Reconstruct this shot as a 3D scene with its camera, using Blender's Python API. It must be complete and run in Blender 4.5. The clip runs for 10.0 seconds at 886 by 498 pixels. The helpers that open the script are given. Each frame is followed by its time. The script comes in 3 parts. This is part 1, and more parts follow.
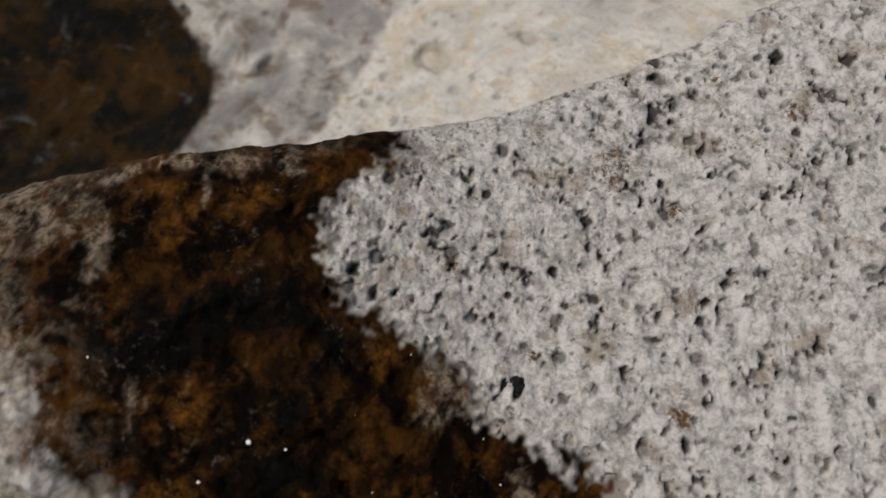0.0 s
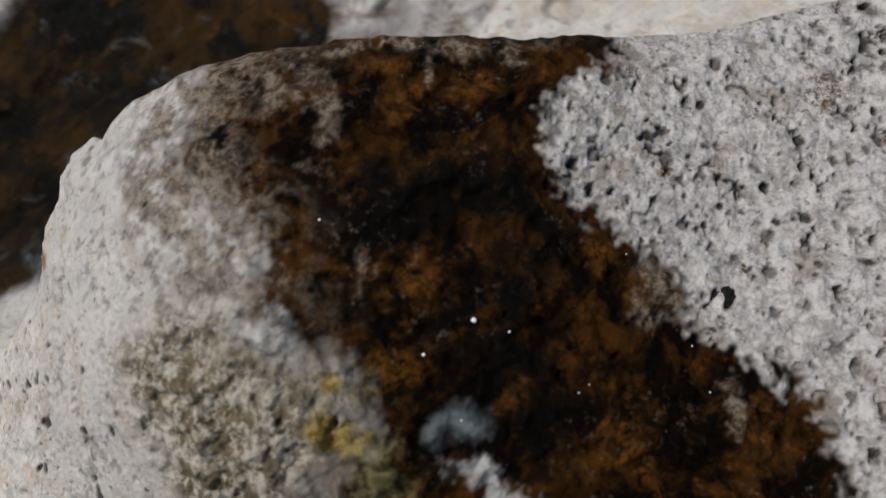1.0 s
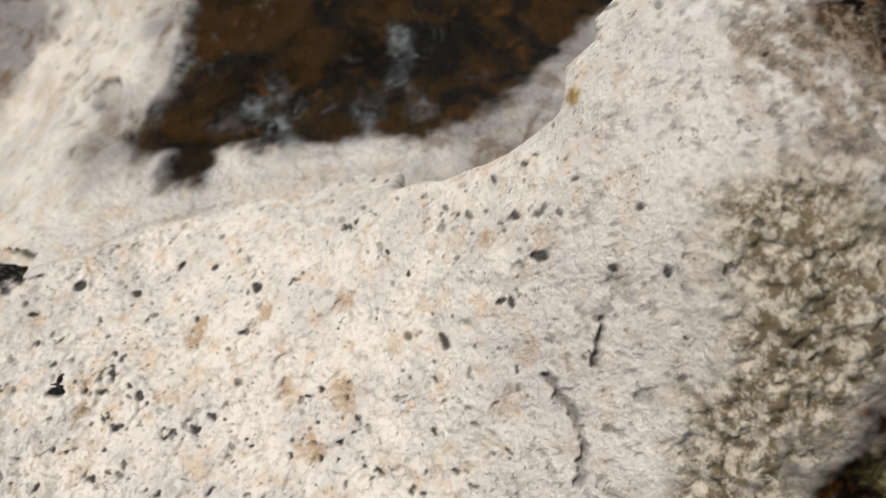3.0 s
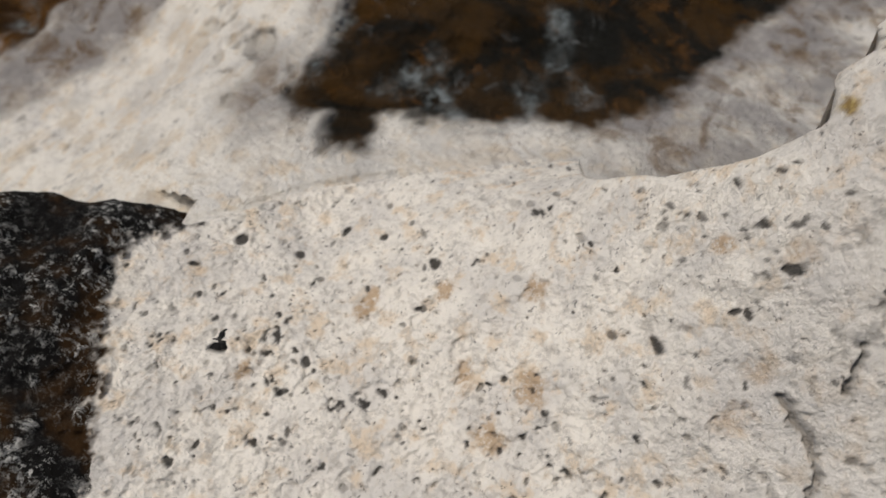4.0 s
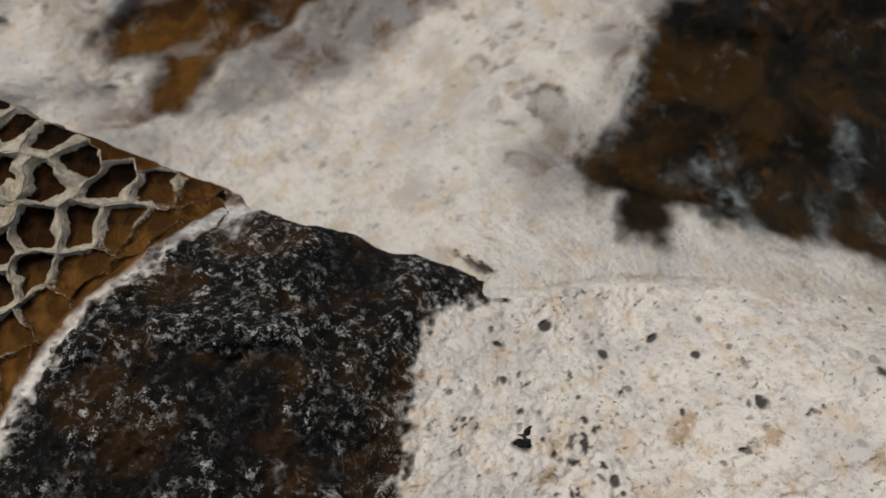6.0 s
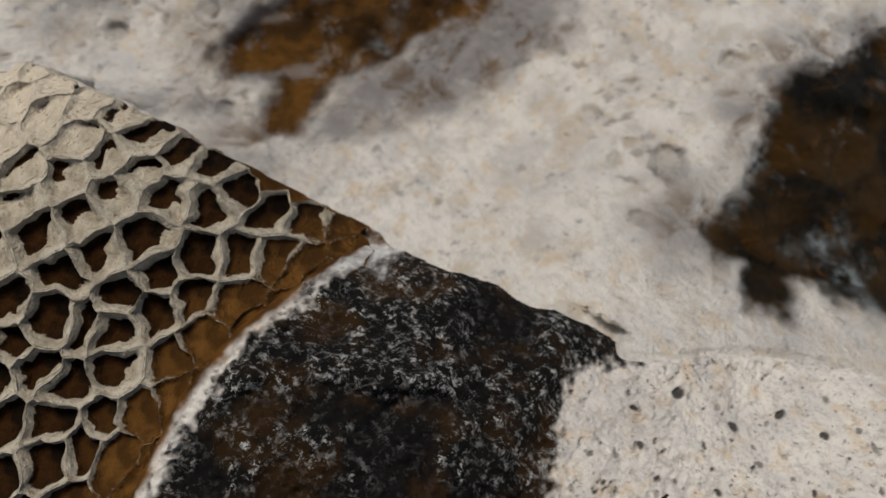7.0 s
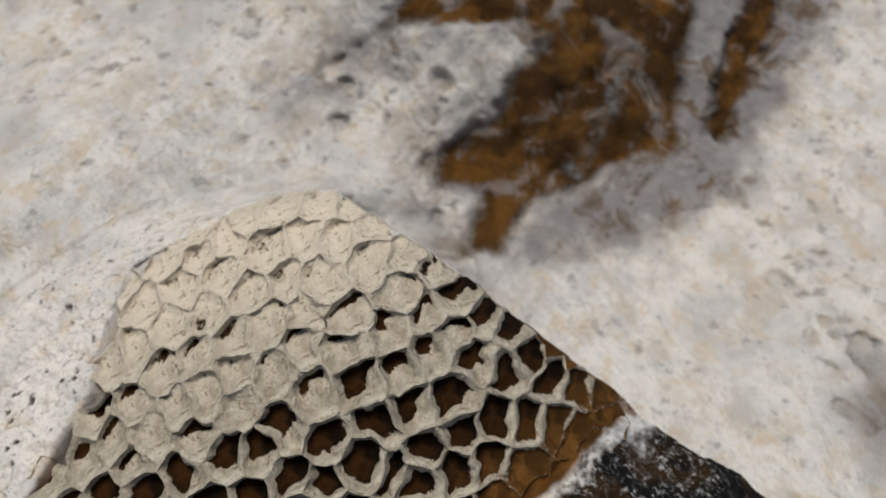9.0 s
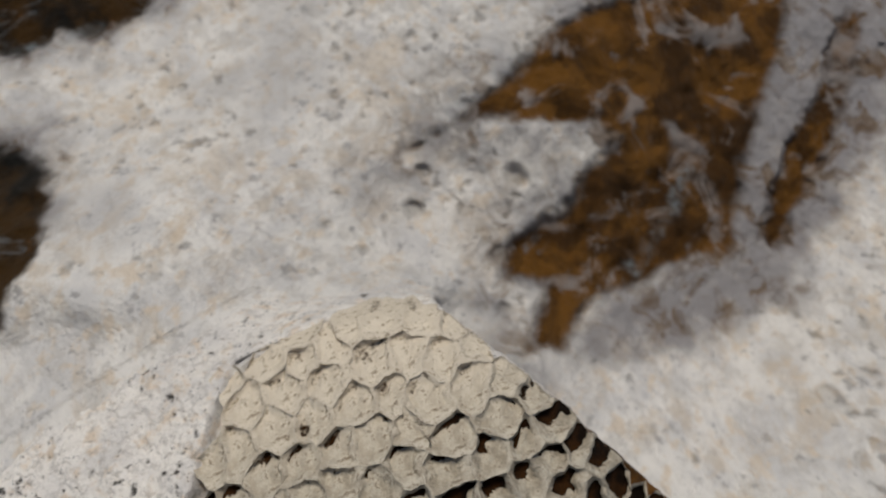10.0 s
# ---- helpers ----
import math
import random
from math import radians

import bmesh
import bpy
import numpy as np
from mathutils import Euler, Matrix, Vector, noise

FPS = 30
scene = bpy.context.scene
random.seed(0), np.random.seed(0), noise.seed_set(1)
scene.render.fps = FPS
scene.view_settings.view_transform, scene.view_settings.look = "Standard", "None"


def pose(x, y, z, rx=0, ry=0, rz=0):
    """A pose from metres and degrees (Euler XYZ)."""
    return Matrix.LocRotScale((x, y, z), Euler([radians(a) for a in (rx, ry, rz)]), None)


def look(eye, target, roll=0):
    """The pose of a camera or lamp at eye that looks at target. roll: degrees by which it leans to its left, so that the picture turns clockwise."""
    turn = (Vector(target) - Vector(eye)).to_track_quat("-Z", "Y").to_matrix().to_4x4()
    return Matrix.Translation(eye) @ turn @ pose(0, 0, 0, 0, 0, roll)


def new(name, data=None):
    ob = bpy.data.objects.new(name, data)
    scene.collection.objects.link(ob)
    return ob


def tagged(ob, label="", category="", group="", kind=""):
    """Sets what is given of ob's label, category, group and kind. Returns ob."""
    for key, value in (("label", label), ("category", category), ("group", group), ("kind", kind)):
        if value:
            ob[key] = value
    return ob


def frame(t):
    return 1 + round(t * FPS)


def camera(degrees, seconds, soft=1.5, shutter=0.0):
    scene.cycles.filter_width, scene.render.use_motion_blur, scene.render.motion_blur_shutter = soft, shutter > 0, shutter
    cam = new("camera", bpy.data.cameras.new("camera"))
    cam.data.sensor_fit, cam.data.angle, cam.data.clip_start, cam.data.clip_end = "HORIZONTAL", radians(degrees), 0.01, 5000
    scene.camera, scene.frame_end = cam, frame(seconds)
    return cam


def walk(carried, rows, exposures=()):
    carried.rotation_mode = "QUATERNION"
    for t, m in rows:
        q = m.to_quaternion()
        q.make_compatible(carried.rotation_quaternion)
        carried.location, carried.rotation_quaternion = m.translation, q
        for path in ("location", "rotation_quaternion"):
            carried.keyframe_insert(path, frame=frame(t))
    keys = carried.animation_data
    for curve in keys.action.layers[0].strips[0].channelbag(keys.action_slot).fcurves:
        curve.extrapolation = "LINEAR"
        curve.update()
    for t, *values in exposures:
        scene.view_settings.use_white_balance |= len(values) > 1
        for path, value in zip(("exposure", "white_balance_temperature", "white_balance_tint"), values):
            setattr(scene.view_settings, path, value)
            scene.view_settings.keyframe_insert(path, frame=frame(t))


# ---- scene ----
SECONDS = 10.0
cam = camera(43.7, SECONDS, soft=1.5)
cam.data.dof.use_dof = True
cam.data.dof.focus_distance = 0.127
cam.data.dof.aperture_fstop = 46.0
METRES, EYE, TILT, LEAN, TURN = 0.24, 0.27, -60.0, 19.0, 0.0
ROWS = [
    (0.0, 0.0, 0.0, 0.0, 0.0, 0.0, -0.0),
    (0.5, -0.0394, 0.0002, -0.0202, 0.76, -0.44, -2.43),
    (1.0, -0.0822, 0.0075, -0.0473, 0.79, -0.11, -4.67),
    (1.5, -0.1338, 0.0044, -0.0701, 0.93, -0.67, -7.77),
    (2.0, -0.1779, 0.0003, -0.0937, 1.66, -0.79, -11.04),
    (2.5, -0.2298, 0.0023, -0.1179, 2.67, -1.06, -14.6),
    (3.0, -0.2855, 0.0059, -0.1372, 2.58, -1.68, -17.55),
    (4.5, -0.42, 0.0419, -0.1854, 4.28, -3.21, -27.4),
    (5.0, -0.4582, 0.0521, -0.1866, 5.03, -3.9, -29.82),
    (5.5, -0.5075, 0.0574, -0.1953, 5.75, -4.2, -32.91),
    (7.0, -0.6345, 0.0417, -0.2441, 6.16, -3.61, -41.24),
    (7.5, -0.6801, 0.0293, -0.2614, 6.19, -3.47, -43.93),
    (8.0, -0.7213, 0.0177, -0.2792, 5.93, -3.0, -46.09),
    (8.5, -0.779, 0.0033, -0.2977, 5.13, -2.47, -48.56),
    (9.0, -0.8243, -0.0103, -0.3062, 5.25, -2.39, -50.7),
    (9.5, -0.8664, -0.0263, -0.313, 5.5, -1.95, -52.89),
    (10.0, -0.9144, -0.0416, -0.3239, 4.47, -0.75, -55.08),
]
BASE = pose(0, 0, EYE, TILT, LEAN, TURN)
EXPOSURES = [(0.0, 0.06, 6550, 10), (0.5, -0.22, 6350, 10), (1.5, 0.44, 6050, 10), (2.0, 0.0, 6150, 10), (3.0, 0.53, 6600, 10), (4.5, 0.08, 6500, 10), (7.0, 0.01, 6500, 10), (7.5, -0.08, 6500, 10), (8.2, 0.13, 6300, 10), (9.0, 0.22, 6250, 10), (10.0, 0.02, 6250, 10)]
walk(cam, [(t, BASE @ pose(METRES * x, METRES * y, METRES * z, 90 + pitch, roll, yaw)) for t, x, y, z, yaw, pitch, roll in ROWS], EXPOSURES)

# ---- light: soft daylight ----
SUN_FROM = Vector((-0.212, -0.078, 0.974)).normalized()
world = bpy.data.worlds.new("sky")
scene.world = world
world.use_nodes = True
wn = world.node_tree
sky = wn.nodes.new("ShaderNodeTexSky")
sky.sky_type = "NISHITA"
sky.sun_disc = False
sky.sun_elevation = math.asin(SUN_FROM.z)
sky.sun_rotation = math.atan2(SUN_FROM.x, SUN_FROM.y)
wn.links.new(sky.outputs["Color"], wn.nodes["Background"].inputs["Color"])
wn.nodes["Background"].inputs["Strength"].default_value = 0.06
sun_data = bpy.data.lights.new("sun", "SUN")
sun_data.energy, sun_data.angle, sun_data.color = 3.35, radians(24), (1.0, 0.94, 0.85)
sun = new("sun", sun_data)
sun.matrix_world = look(SUN_FROM * 2, (0, 0, 0))


# ---- numeric helpers: all relief is in millimetres, seen along the rock's own axes u (right), v (up), d (deep) ----
def lattice(ix, iy, seed):
    h = (ix.astype(np.int64) * 374761393 + iy.astype(np.int64) * 668265263 + seed * 2147483647) & 0xFFFFFFFF
    h = ((h ^ (h >> 13)) * 1274126177) & 0xFFFFFFFF
    h = ((h ^ (h >> 16)) * 2246822519) & 0xFFFFFFFF
    return ((h ^ (h >> 15)) & 0xFFFFFF) / 8388607.5 - 1.0


def value_noise(x, y, seed):
    ix, iy = np.floor(x), np.floor(y)
    fx, fy = x - ix, y - iy
    fx, fy = fx * fx * (3 - 2 * fx), fy * fy * (3 - 2 * fy)
    a, b = lattice(ix, iy, seed), lattice(ix + 1, iy, seed)
    c, e = lattice(ix, iy + 1, seed), lattice(ix + 1, iy + 1, seed)
    return (a + (b - a) * fx) * (1 - fy) + (c + (e - c) * fx) * fy


def fbm(u, v, size, seed, octaves=3, gain=0.5):
    total, amp, norm = 0.0, 1.0, 0.0
    for k in range(octaves):
        turn = 0.6 + 1.1 * k
        x = (u * math.cos(turn) - v * math.sin(turn)) / size + 17.3 * k
        y = (u * math.sin(turn) + v * math.cos(turn)) / size - 9.1 * k
        total = total + amp * value_noise(x, y, seed + 7 * k)
        norm += amp
        amp, size = amp * gain, size * 0.5
    return total / norm


def smooth(x, lo, hi):
    t = np.clip((x - lo) / (hi - lo), 0, 1)
    return t * t * (3 - 2 * t)


def outside(u, v, poly):
    """Signed distance to a closed outline: positive outside it."""
    best = np.full(u.shape, 1e9)
    inside = np.zeros(u.shape, bool)
    for (x0, y0), (x1, y1) in zip(poly, poly[1:] + poly[:1]):
        dx, dy = x1 - x0, y1 - y0
        t = np.clip(((u - x0) * dx + (v - y0) * dy) / (dx * dx + dy * dy), 0, 1)
        best = np.minimum(best, (u - x0 - t * dx) ** 2 + (v - y0 - t * dy) ** 2)
        if y0 != y1:
            inside ^= ((y0 > v) != (y1 > v)) & (u < (x1 - x0) * (v - y0) / (y1 - y0) + x0)
    best = np.sqrt(best)
    return np.where(inside, -best, best)


def plate(controls):
    """A thin plate bent through a few control heights."""
    a = np.array([c[:2] for c in controls], float) / 100
    z = np.array([c[2] for c in controls], float)
    n = len(a)

    def kernel(r2):
        return np.where(r2 > 0, r2 * np.log(r2 + 1e-12), 0) / 2
    m = np.zeros((n + 3, n + 3))
    m[:n, :n] = kernel(((a[:, None] - a[None]) ** 2).sum(-1)) + 0.004 * np.eye(n)
    m[:n, n], m[:n, n + 1:] = 1, a
    m[n:, :n] = m[:n, n:].T
    c = np.linalg.solve(m, np.r_[z, 0, 0, 0])

    def at(u, v):
        x, y = u / 100, v / 100
        total = c[n] + c[n + 1] * x + c[n + 2] * y
        for k in range(n):
            total = total + c[k] * kernel((x - a[k, 0]) ** 2 + (y - a[k, 1]) ** 2)
        return total
    return at


# ---- the rock's large form ----
ridge = plate([(0, 1, 116), (-250, -113, 175), (-137, -28, 200), (-64, -39, 124), (-188, -78, 153), (-119, -72, 152), (-49, -1, 110),
               (-212, -108, 143), (-153, -75, 150), (-29, -28, 97), (-87, -68, 144), (29, -6, 115), (-116, -44, 181), (-223, -87, 156),
               (-86, -37, 153), (-183, -99, 142), (-135, -58, 168), (-17, -12, 105), (13, 16, 128), (-49, -23, 101), (-204, -89, 144),
               (-169, -87, 145), (7, -14, 112), (-32, 0, 106), (-51, -51, 119), (-97, -50, 155), (-174, -72, 168), (-107, -62, 154),
               (-134, -43, 186), (-136, -73, 153)])
hollow = plate([(21, 35, 203), (-246, -85, 227), (-110, -51, 165), (-186, -6, 263), (-76, 16, 242), (-205, -56, 242), (-156, -65, 186),
                (-141, 1, 221), (-40, 43, 255), (-77, -28, 173), (-223, -27, 250), (-148, -30, 209), (-179, -39, 247), (-241, -51, 231),
                (-4, 40, 231), (-133, -59, 166), (-96, -15, 210), (-130, -36, 192), (-228, -79, 224), (-255, -59, 231), (-86, 8, 234),
                (60, 60, 200), (-305, -120, 232), (-340, -120, 245), (-290, -20, 250), (-190, 60, 285),
                (-100, 60, 270), (-250, -113, 178), (-240, -118, 172)])
CREST = [(120, 66), (50, 34), (35, 27), (28, 23.5), (21, 21), (14, 18), (6, 15), (0, 14), (-11, 12), (-17, 11), (-28, 10), (-39, 7.5),
         (-49, 4.5), (-55, 1), (-57.6, -1), (-58.4, -3.4), (-60.5, -3.0), (-63, -4.4), (-64.2, -7), (-63.3, -9.6), (-65.4, -13), (-64.8, -15.5), (-65, -19), (-69, -24), (-75, -28), (-80, -30.5),
         (-90, -34.5), (-100, -39), (-112, -45), (-122, -52), (-132, -59), (-139, -60.5), (-145, -62), (-148, -64), (-156, -66), (-160, -68),
         (-168, -71), (-172, -71.5), (-180, -73), (-188, -75), (-198, -77), (-208, -79), (-217, -82.5), (-226, -85.5), (-232, -90)]
FRONT = CREST + [(-236, -98), (-239, -108), (-246, -122), (-262, -140), (-290, -230), (120, -230)]


def parting(u, v):
    """Distance beyond the crest, how sharply the crest breaks off there, and the way outwards."""
    s = outside(u, v, FRONT) + 0.7 * fbm(u, v, 6, 81, 3, 0.6)
    sharp = 1 - smooth(u, -137, -130) * (1 - smooth(u, -92, -79))
    sharp = sharp * smooth(u, -236, -222)
    return s, sharp


def form(u, v):
    """Depth of the ridge that the camera passes; where the crest is sharp it runs on down past the hollow."""
    s, sharp = parting(u, v)
    front = ridge(u, v)
    over = np.clip(s + 0.3, 0, 500)
    broken = front + 0.2 * np.clip(s + 3, 0, 2.7) ** 1.5 + np.where(over < 1.2, 3.0 * over ** 2, 7.2 * over - 4.32)
    w = smooth(s, -6, 7)
    soft = front + (hollow(u, v) - front) * w
    return soft + (broken - soft) * sharp, s


def undercut(u, v):
    """Draw the broken side in under the crest, so that it overhangs."""
    s, sharp = parting(u, v)
    e = 0.4
    nu = (outside(u + e, v, FRONT) - outside(u - e, v, FRONT)) / (2 * e)
    nv = (outside(u, v + e, FRONT) - outside(u, v - e, FRONT)) / (2 * e)
    pull = np.clip(s - 0.3, 0, 12) * 3.2 * smooth(sharp, 0.55, 1.0)
    return u - nu * pull, v - nv * pull


def bed(u, v):
    """Depth of the stone behind the ridge; under the overhang it stays below the ridge."""
    s, sharp = parting(u, v)
    front, back = ridge(u, v), hollow(u, v)
    below = np.where(s < 2, np.maximum(back, front + 9 * smooth(sharp, 0.6, 1.0)), back)
    w = smooth(s, -6, 7)
    soft = front + (back - front) * w
    return soft + (below - soft) * sharp, s


# ---- outlines of the stone's zones ----
BROWN = [(-2, 18), (-5, 9), (-10, 7), (-11, 2), (-12, -2), (-9, -5), (-5, -8), (0, -11), (3, -15), (5, -18), (10, -20), (18, -25), (20, -45),
         (-15, -60), (-34, -48), (-32, -41), (-30, -31), (-27, -27), (-29, -22), (-34, -20.5), (-38, -18.5), (-37, -13.5), (-42, -10), (-46.5, -7), (-47.5, -1), (-47, 6), (-30, 20)]
BLACK = [(-171, -78), (-170, -73.5), (-166, -68), (-155, -62), (-146, -59.5), (-138, -57.5), (-130.5, -59.3), (-136, -62.5), (-138.5, -65), (-138, -68),
         (-135.5, -73), (-132, -79), (-126.5, -86.5), (-120, -100), (-150, -130), (-166, -112), (-170, -98), (-171.5, -89)]
COMB = [(-166, -66), (-170.5, -74), (-172, -79), (-173, -90), (-172, -99), (-167, -111), (-180, -142), (-216, -142), (-223, -129),
        (-230, -123), (-236, -116), (-234, -101), (-232, -90), (-228, -78), (-200, -66)]
POCKET = [(-51, -20), (-46, -18.5), (-40, -20), (-34, -22), (-27, -25), (-22, -31), (-22, -37), (-24, -46), (-32, -60), (-44, -54), (-45, -38),
          (-49, -31), (-52, -25)]
HOLLOWS = {
    "near": [(-126, 30), (-134, 6), (-138, 0), (-137.5, -10), (-134, -18), (-133.5, -27), (-134.5, -36), (-130.5, -38.5), (-126.4, -36.5),
             (-122.5, -43), (-116.6, -40), (-117, -34), (-111, -32), (-100.5, -28), (-94, -22), (-85, -20), (-80, -15), (-74, -6), (-66, 8),
             (-55, 27), (-51, 36), (-57, 48), (-69, 62), (-72, 75), (-122, 62)],
    "mid": [(-258.5, -73.5), (-258, -62), (-260, -48), (-261.5, -28), (-263, -15), (-250, 38), (-240.5, 30), (-225, 11), (-212, -8), (-198, -24),
            (-203, -35), (-205, -48), (-210, -60), (-203.5, -71), (-207.5, -77), (-216.5, -65), (-220.5, -68), (-222.5, -73.5), (-229.5, -66),
            (-226.5, -53), (-232, -43), (-234.4, -31.5), (-241, -36.5), (-254, -54)],
    "far": [(-365, -135), (-330, -137), (-326.5, -132), (-328.5, -124), (-324, -118), (-326, -104), (-345, -90), (-365, -105)],
    "band": [(-228, 45), (-216, 36), (-200, 6), (-191, -12), (-196, -14), (-207, 4), (-222, 28)],
    "edge": [(-306, -142), (-303, -138), (-286, -135), (-277, -137), (-270, -140), (-264, -147), (-266, -165), (-310, -175)],
}
CORE = [(-33, -8), (-29, -5), (-18, -0.5), (-12, -3), (-9.5, -8), (-7, -11), (-9, -14), (-12, -19), (-8, -24), (-10, -33), (-14.5, -27), (-18, -22), (-23, -18.5),
        (-17, -14), (-15, -9), (-22.5, -9.6), (-28.5, -10.5)]
PALE = [(-169.5, -72.5, 3.6, 2.2), (-52.7, -3.0, 3.8, 3.4), (-57, -6, 2.0, 3.0), (-16.5, -31.0, 2.2, 1.5), (-13.5, -33.6, 2.6, 1.8), (-13.5, -38.5, 1.8, 2.6), (-35.6, -19.6, 2.6, 2.2)]
STREAKS = [(-33, 0, 1.6, 5.0), (-28, -13.2, 0.6, 3.2), (-24, 6, 0.5, 2.5), (-43, 2, 2.5, 3.0), (0, -14, 2.5, 3.5), (8, -24, 1.0, 3.0), (-38, 3, 5.0, 3.0), (-20, 9, 4.0, 1.6), (-44, -7, 4.0, 5.0)]
AMBERS = [(-12.5, 7.5, 1.6, 3.0), (-5.5, -10.6, 2.2, 2.2), (-12, -15.6, 2.6, 1.8), (-23, -14, 3.0, 2.4), (-1.5, -14.6, 1.8, 1.8), (11.5, -24, 2.5, 2.5), (-26.5, 2.5, 2.4, 3.0),
          (-24, -23, 3.2, 2.0), (-21.5, -35.5, 2.8, 3.0), (-3, -28, 2.6, 4.0), (-30, -6, 2.2, 1.8), (-19, 5, 2.6, 2.0), (-8, -20, 2.0, 2.4)]
MILKY = [(-18.2, -26.7, 2.8, 2.1), (-20.5, -28.0, 1.4, 1.2)]
HONEY = [(-29.2, -28.3, 3.0, 2.2), (-64.6, -16.3, 0.9, 1.2), (-30.0, -24.0, 1.0, 0.8)]
OLIVE = [(-31.0, -25.0, 4.2, 3.4), (-25.5, -32, 3.6, 5.0), (-26, -42, 3.5, 5.0), (-38, -22.5, 3.0, 1.6)]
TANS = [(-94.8, -52.6, 1.5), (-104, -60, 1.5), (-114.5, -73.3, 1.7), (-68.8, -34, 1.2), (-80, -58.8, 2.1), (-82, -66.6, 2.4), (-88, -61.7, 1.7), (-103.5, -57.8, 1.2),
        (-60.7, -44.3, 1.7), (-63, -31.8, 1.7), (-49.6, -28.6, 1.7), (-60.8, -50.6, 2.1), (-42.4, -46, 2.5), (-84, -48, 1.7)]
RUSTS = [(0.9, -1.7, 1.4), (-3.7, -5.7, 1.3), (-2.7, 8.9, 1.1), (18.7, 8.9, 2.9), (31.9, 19.8, 1.0), (9.4, -11, 1.1), (23.5, -16.9, 1.8), (10.5, 5.6, 1.0), (40, 16, 1.4), (25.3, 4.2, 1.6)]
KNOBS = [(-60.3, -6.6, 3.2, 1.3), (-54.5, -1.5, 4.5, 1.0), (-35.6, -19.6, 2.6, 0.9), (-48, -13, 4.0, 0.7), (-57, -13, 3.5, 0.6), (-66, -52, 7.0, 1.0), (-33, -1, 2.5, 0.8)]
RIDGES = [[(-160, -67.8), (-153, -72.3), (-150.5, -75.5), (-153.8, -79.3), (-160, -83), (-164.3, -86), (-168, -91)], [(-157, -74), (-154, -79)], [(-143, -63), (-140, -72), (-138, -80)]]
VEINS = [[(-115, -18), (-111.2, -24.8), (-106, -29)], [(-121, -28), (-118, -25), (-113.5, -22)], [(-97.3, -21), (-97, -15), (-93.4, -10), (-88.7, -14)],
         [(-100, 0), (-93.8, -9)], [(-134, -37), (-133.2, -29.6), (-134, -24), (-137.5, -10)], [(-97, -1), (-96, -9.5), (-96, -18.5), (-95, -24)],
         [(-258, -74), (-260, -60), (-262, -40)], [(-329, -136), (-326, -118)], [(-219, -20), (-212, -33), (-208, -46)]]
CRACKS = [[(-55, -38), (-54, -43)], [(-58, -46), (-54, -49), (-52, -52), (-51, -57)]]


def zone(u, v, poly, ragged, soft, seed):
    s = outside(u, v, poly) + ragged * fbm(u, v, ragged * 2.2, seed, 4, 0.6)
    return 1 - smooth(s, -soft, soft)


def spots(u, v, blobs, rag, lo=0.4, hi=1.1):
    """Ragged blobs, each given by its place and its two radii."""
    total = np.zeros(u.shape)
    for x, y, ru, rv in blobs:
        total = np.maximum(total, 1 - smooth(np.hypot((u - x) / ru, (v - y) / rv) + rag, lo, hi))
    return total


def along(u, v, line):
    """Distance to an open line of points."""
    far = np.full(u.shape, 1e9)
    for (x0, y0), (x1, y1) in zip(line, line[1:]):
        t = np.clip(((u - x0) * (x1 - x0) + (v - y0) * (y1 - y0)) / ((x1 - x0) ** 2 + (y1 - y0) ** 2), 0, 1)
        far = np.minimum(far, np.hypot(u - x0 - t * (x1 - x0), v - y0 - t * (y1 - y0)))
    return far


ROOT = BASE @ pose(0, 0, 0, 90, 0, 0)
FOOT = Vector((-0.13, 0.10, 0.0))


def to_rock(u, v, d):
    """Rock axes in millimetres to metres about the rock's foot."""
    m = np.array(ROOT)
    p = np.stack([u, v, -d], -1) * 0.001
    return p @ m[:3, :3].T + m[:3, 3] - np.array(FOOT)


# ---- materials ----
def node(tree, kind, **values):
    n = tree.nodes.new(kind)
    for key, value in values.items():
        if key in n.inputs:
            n.inputs[key].default_value = value
    return n


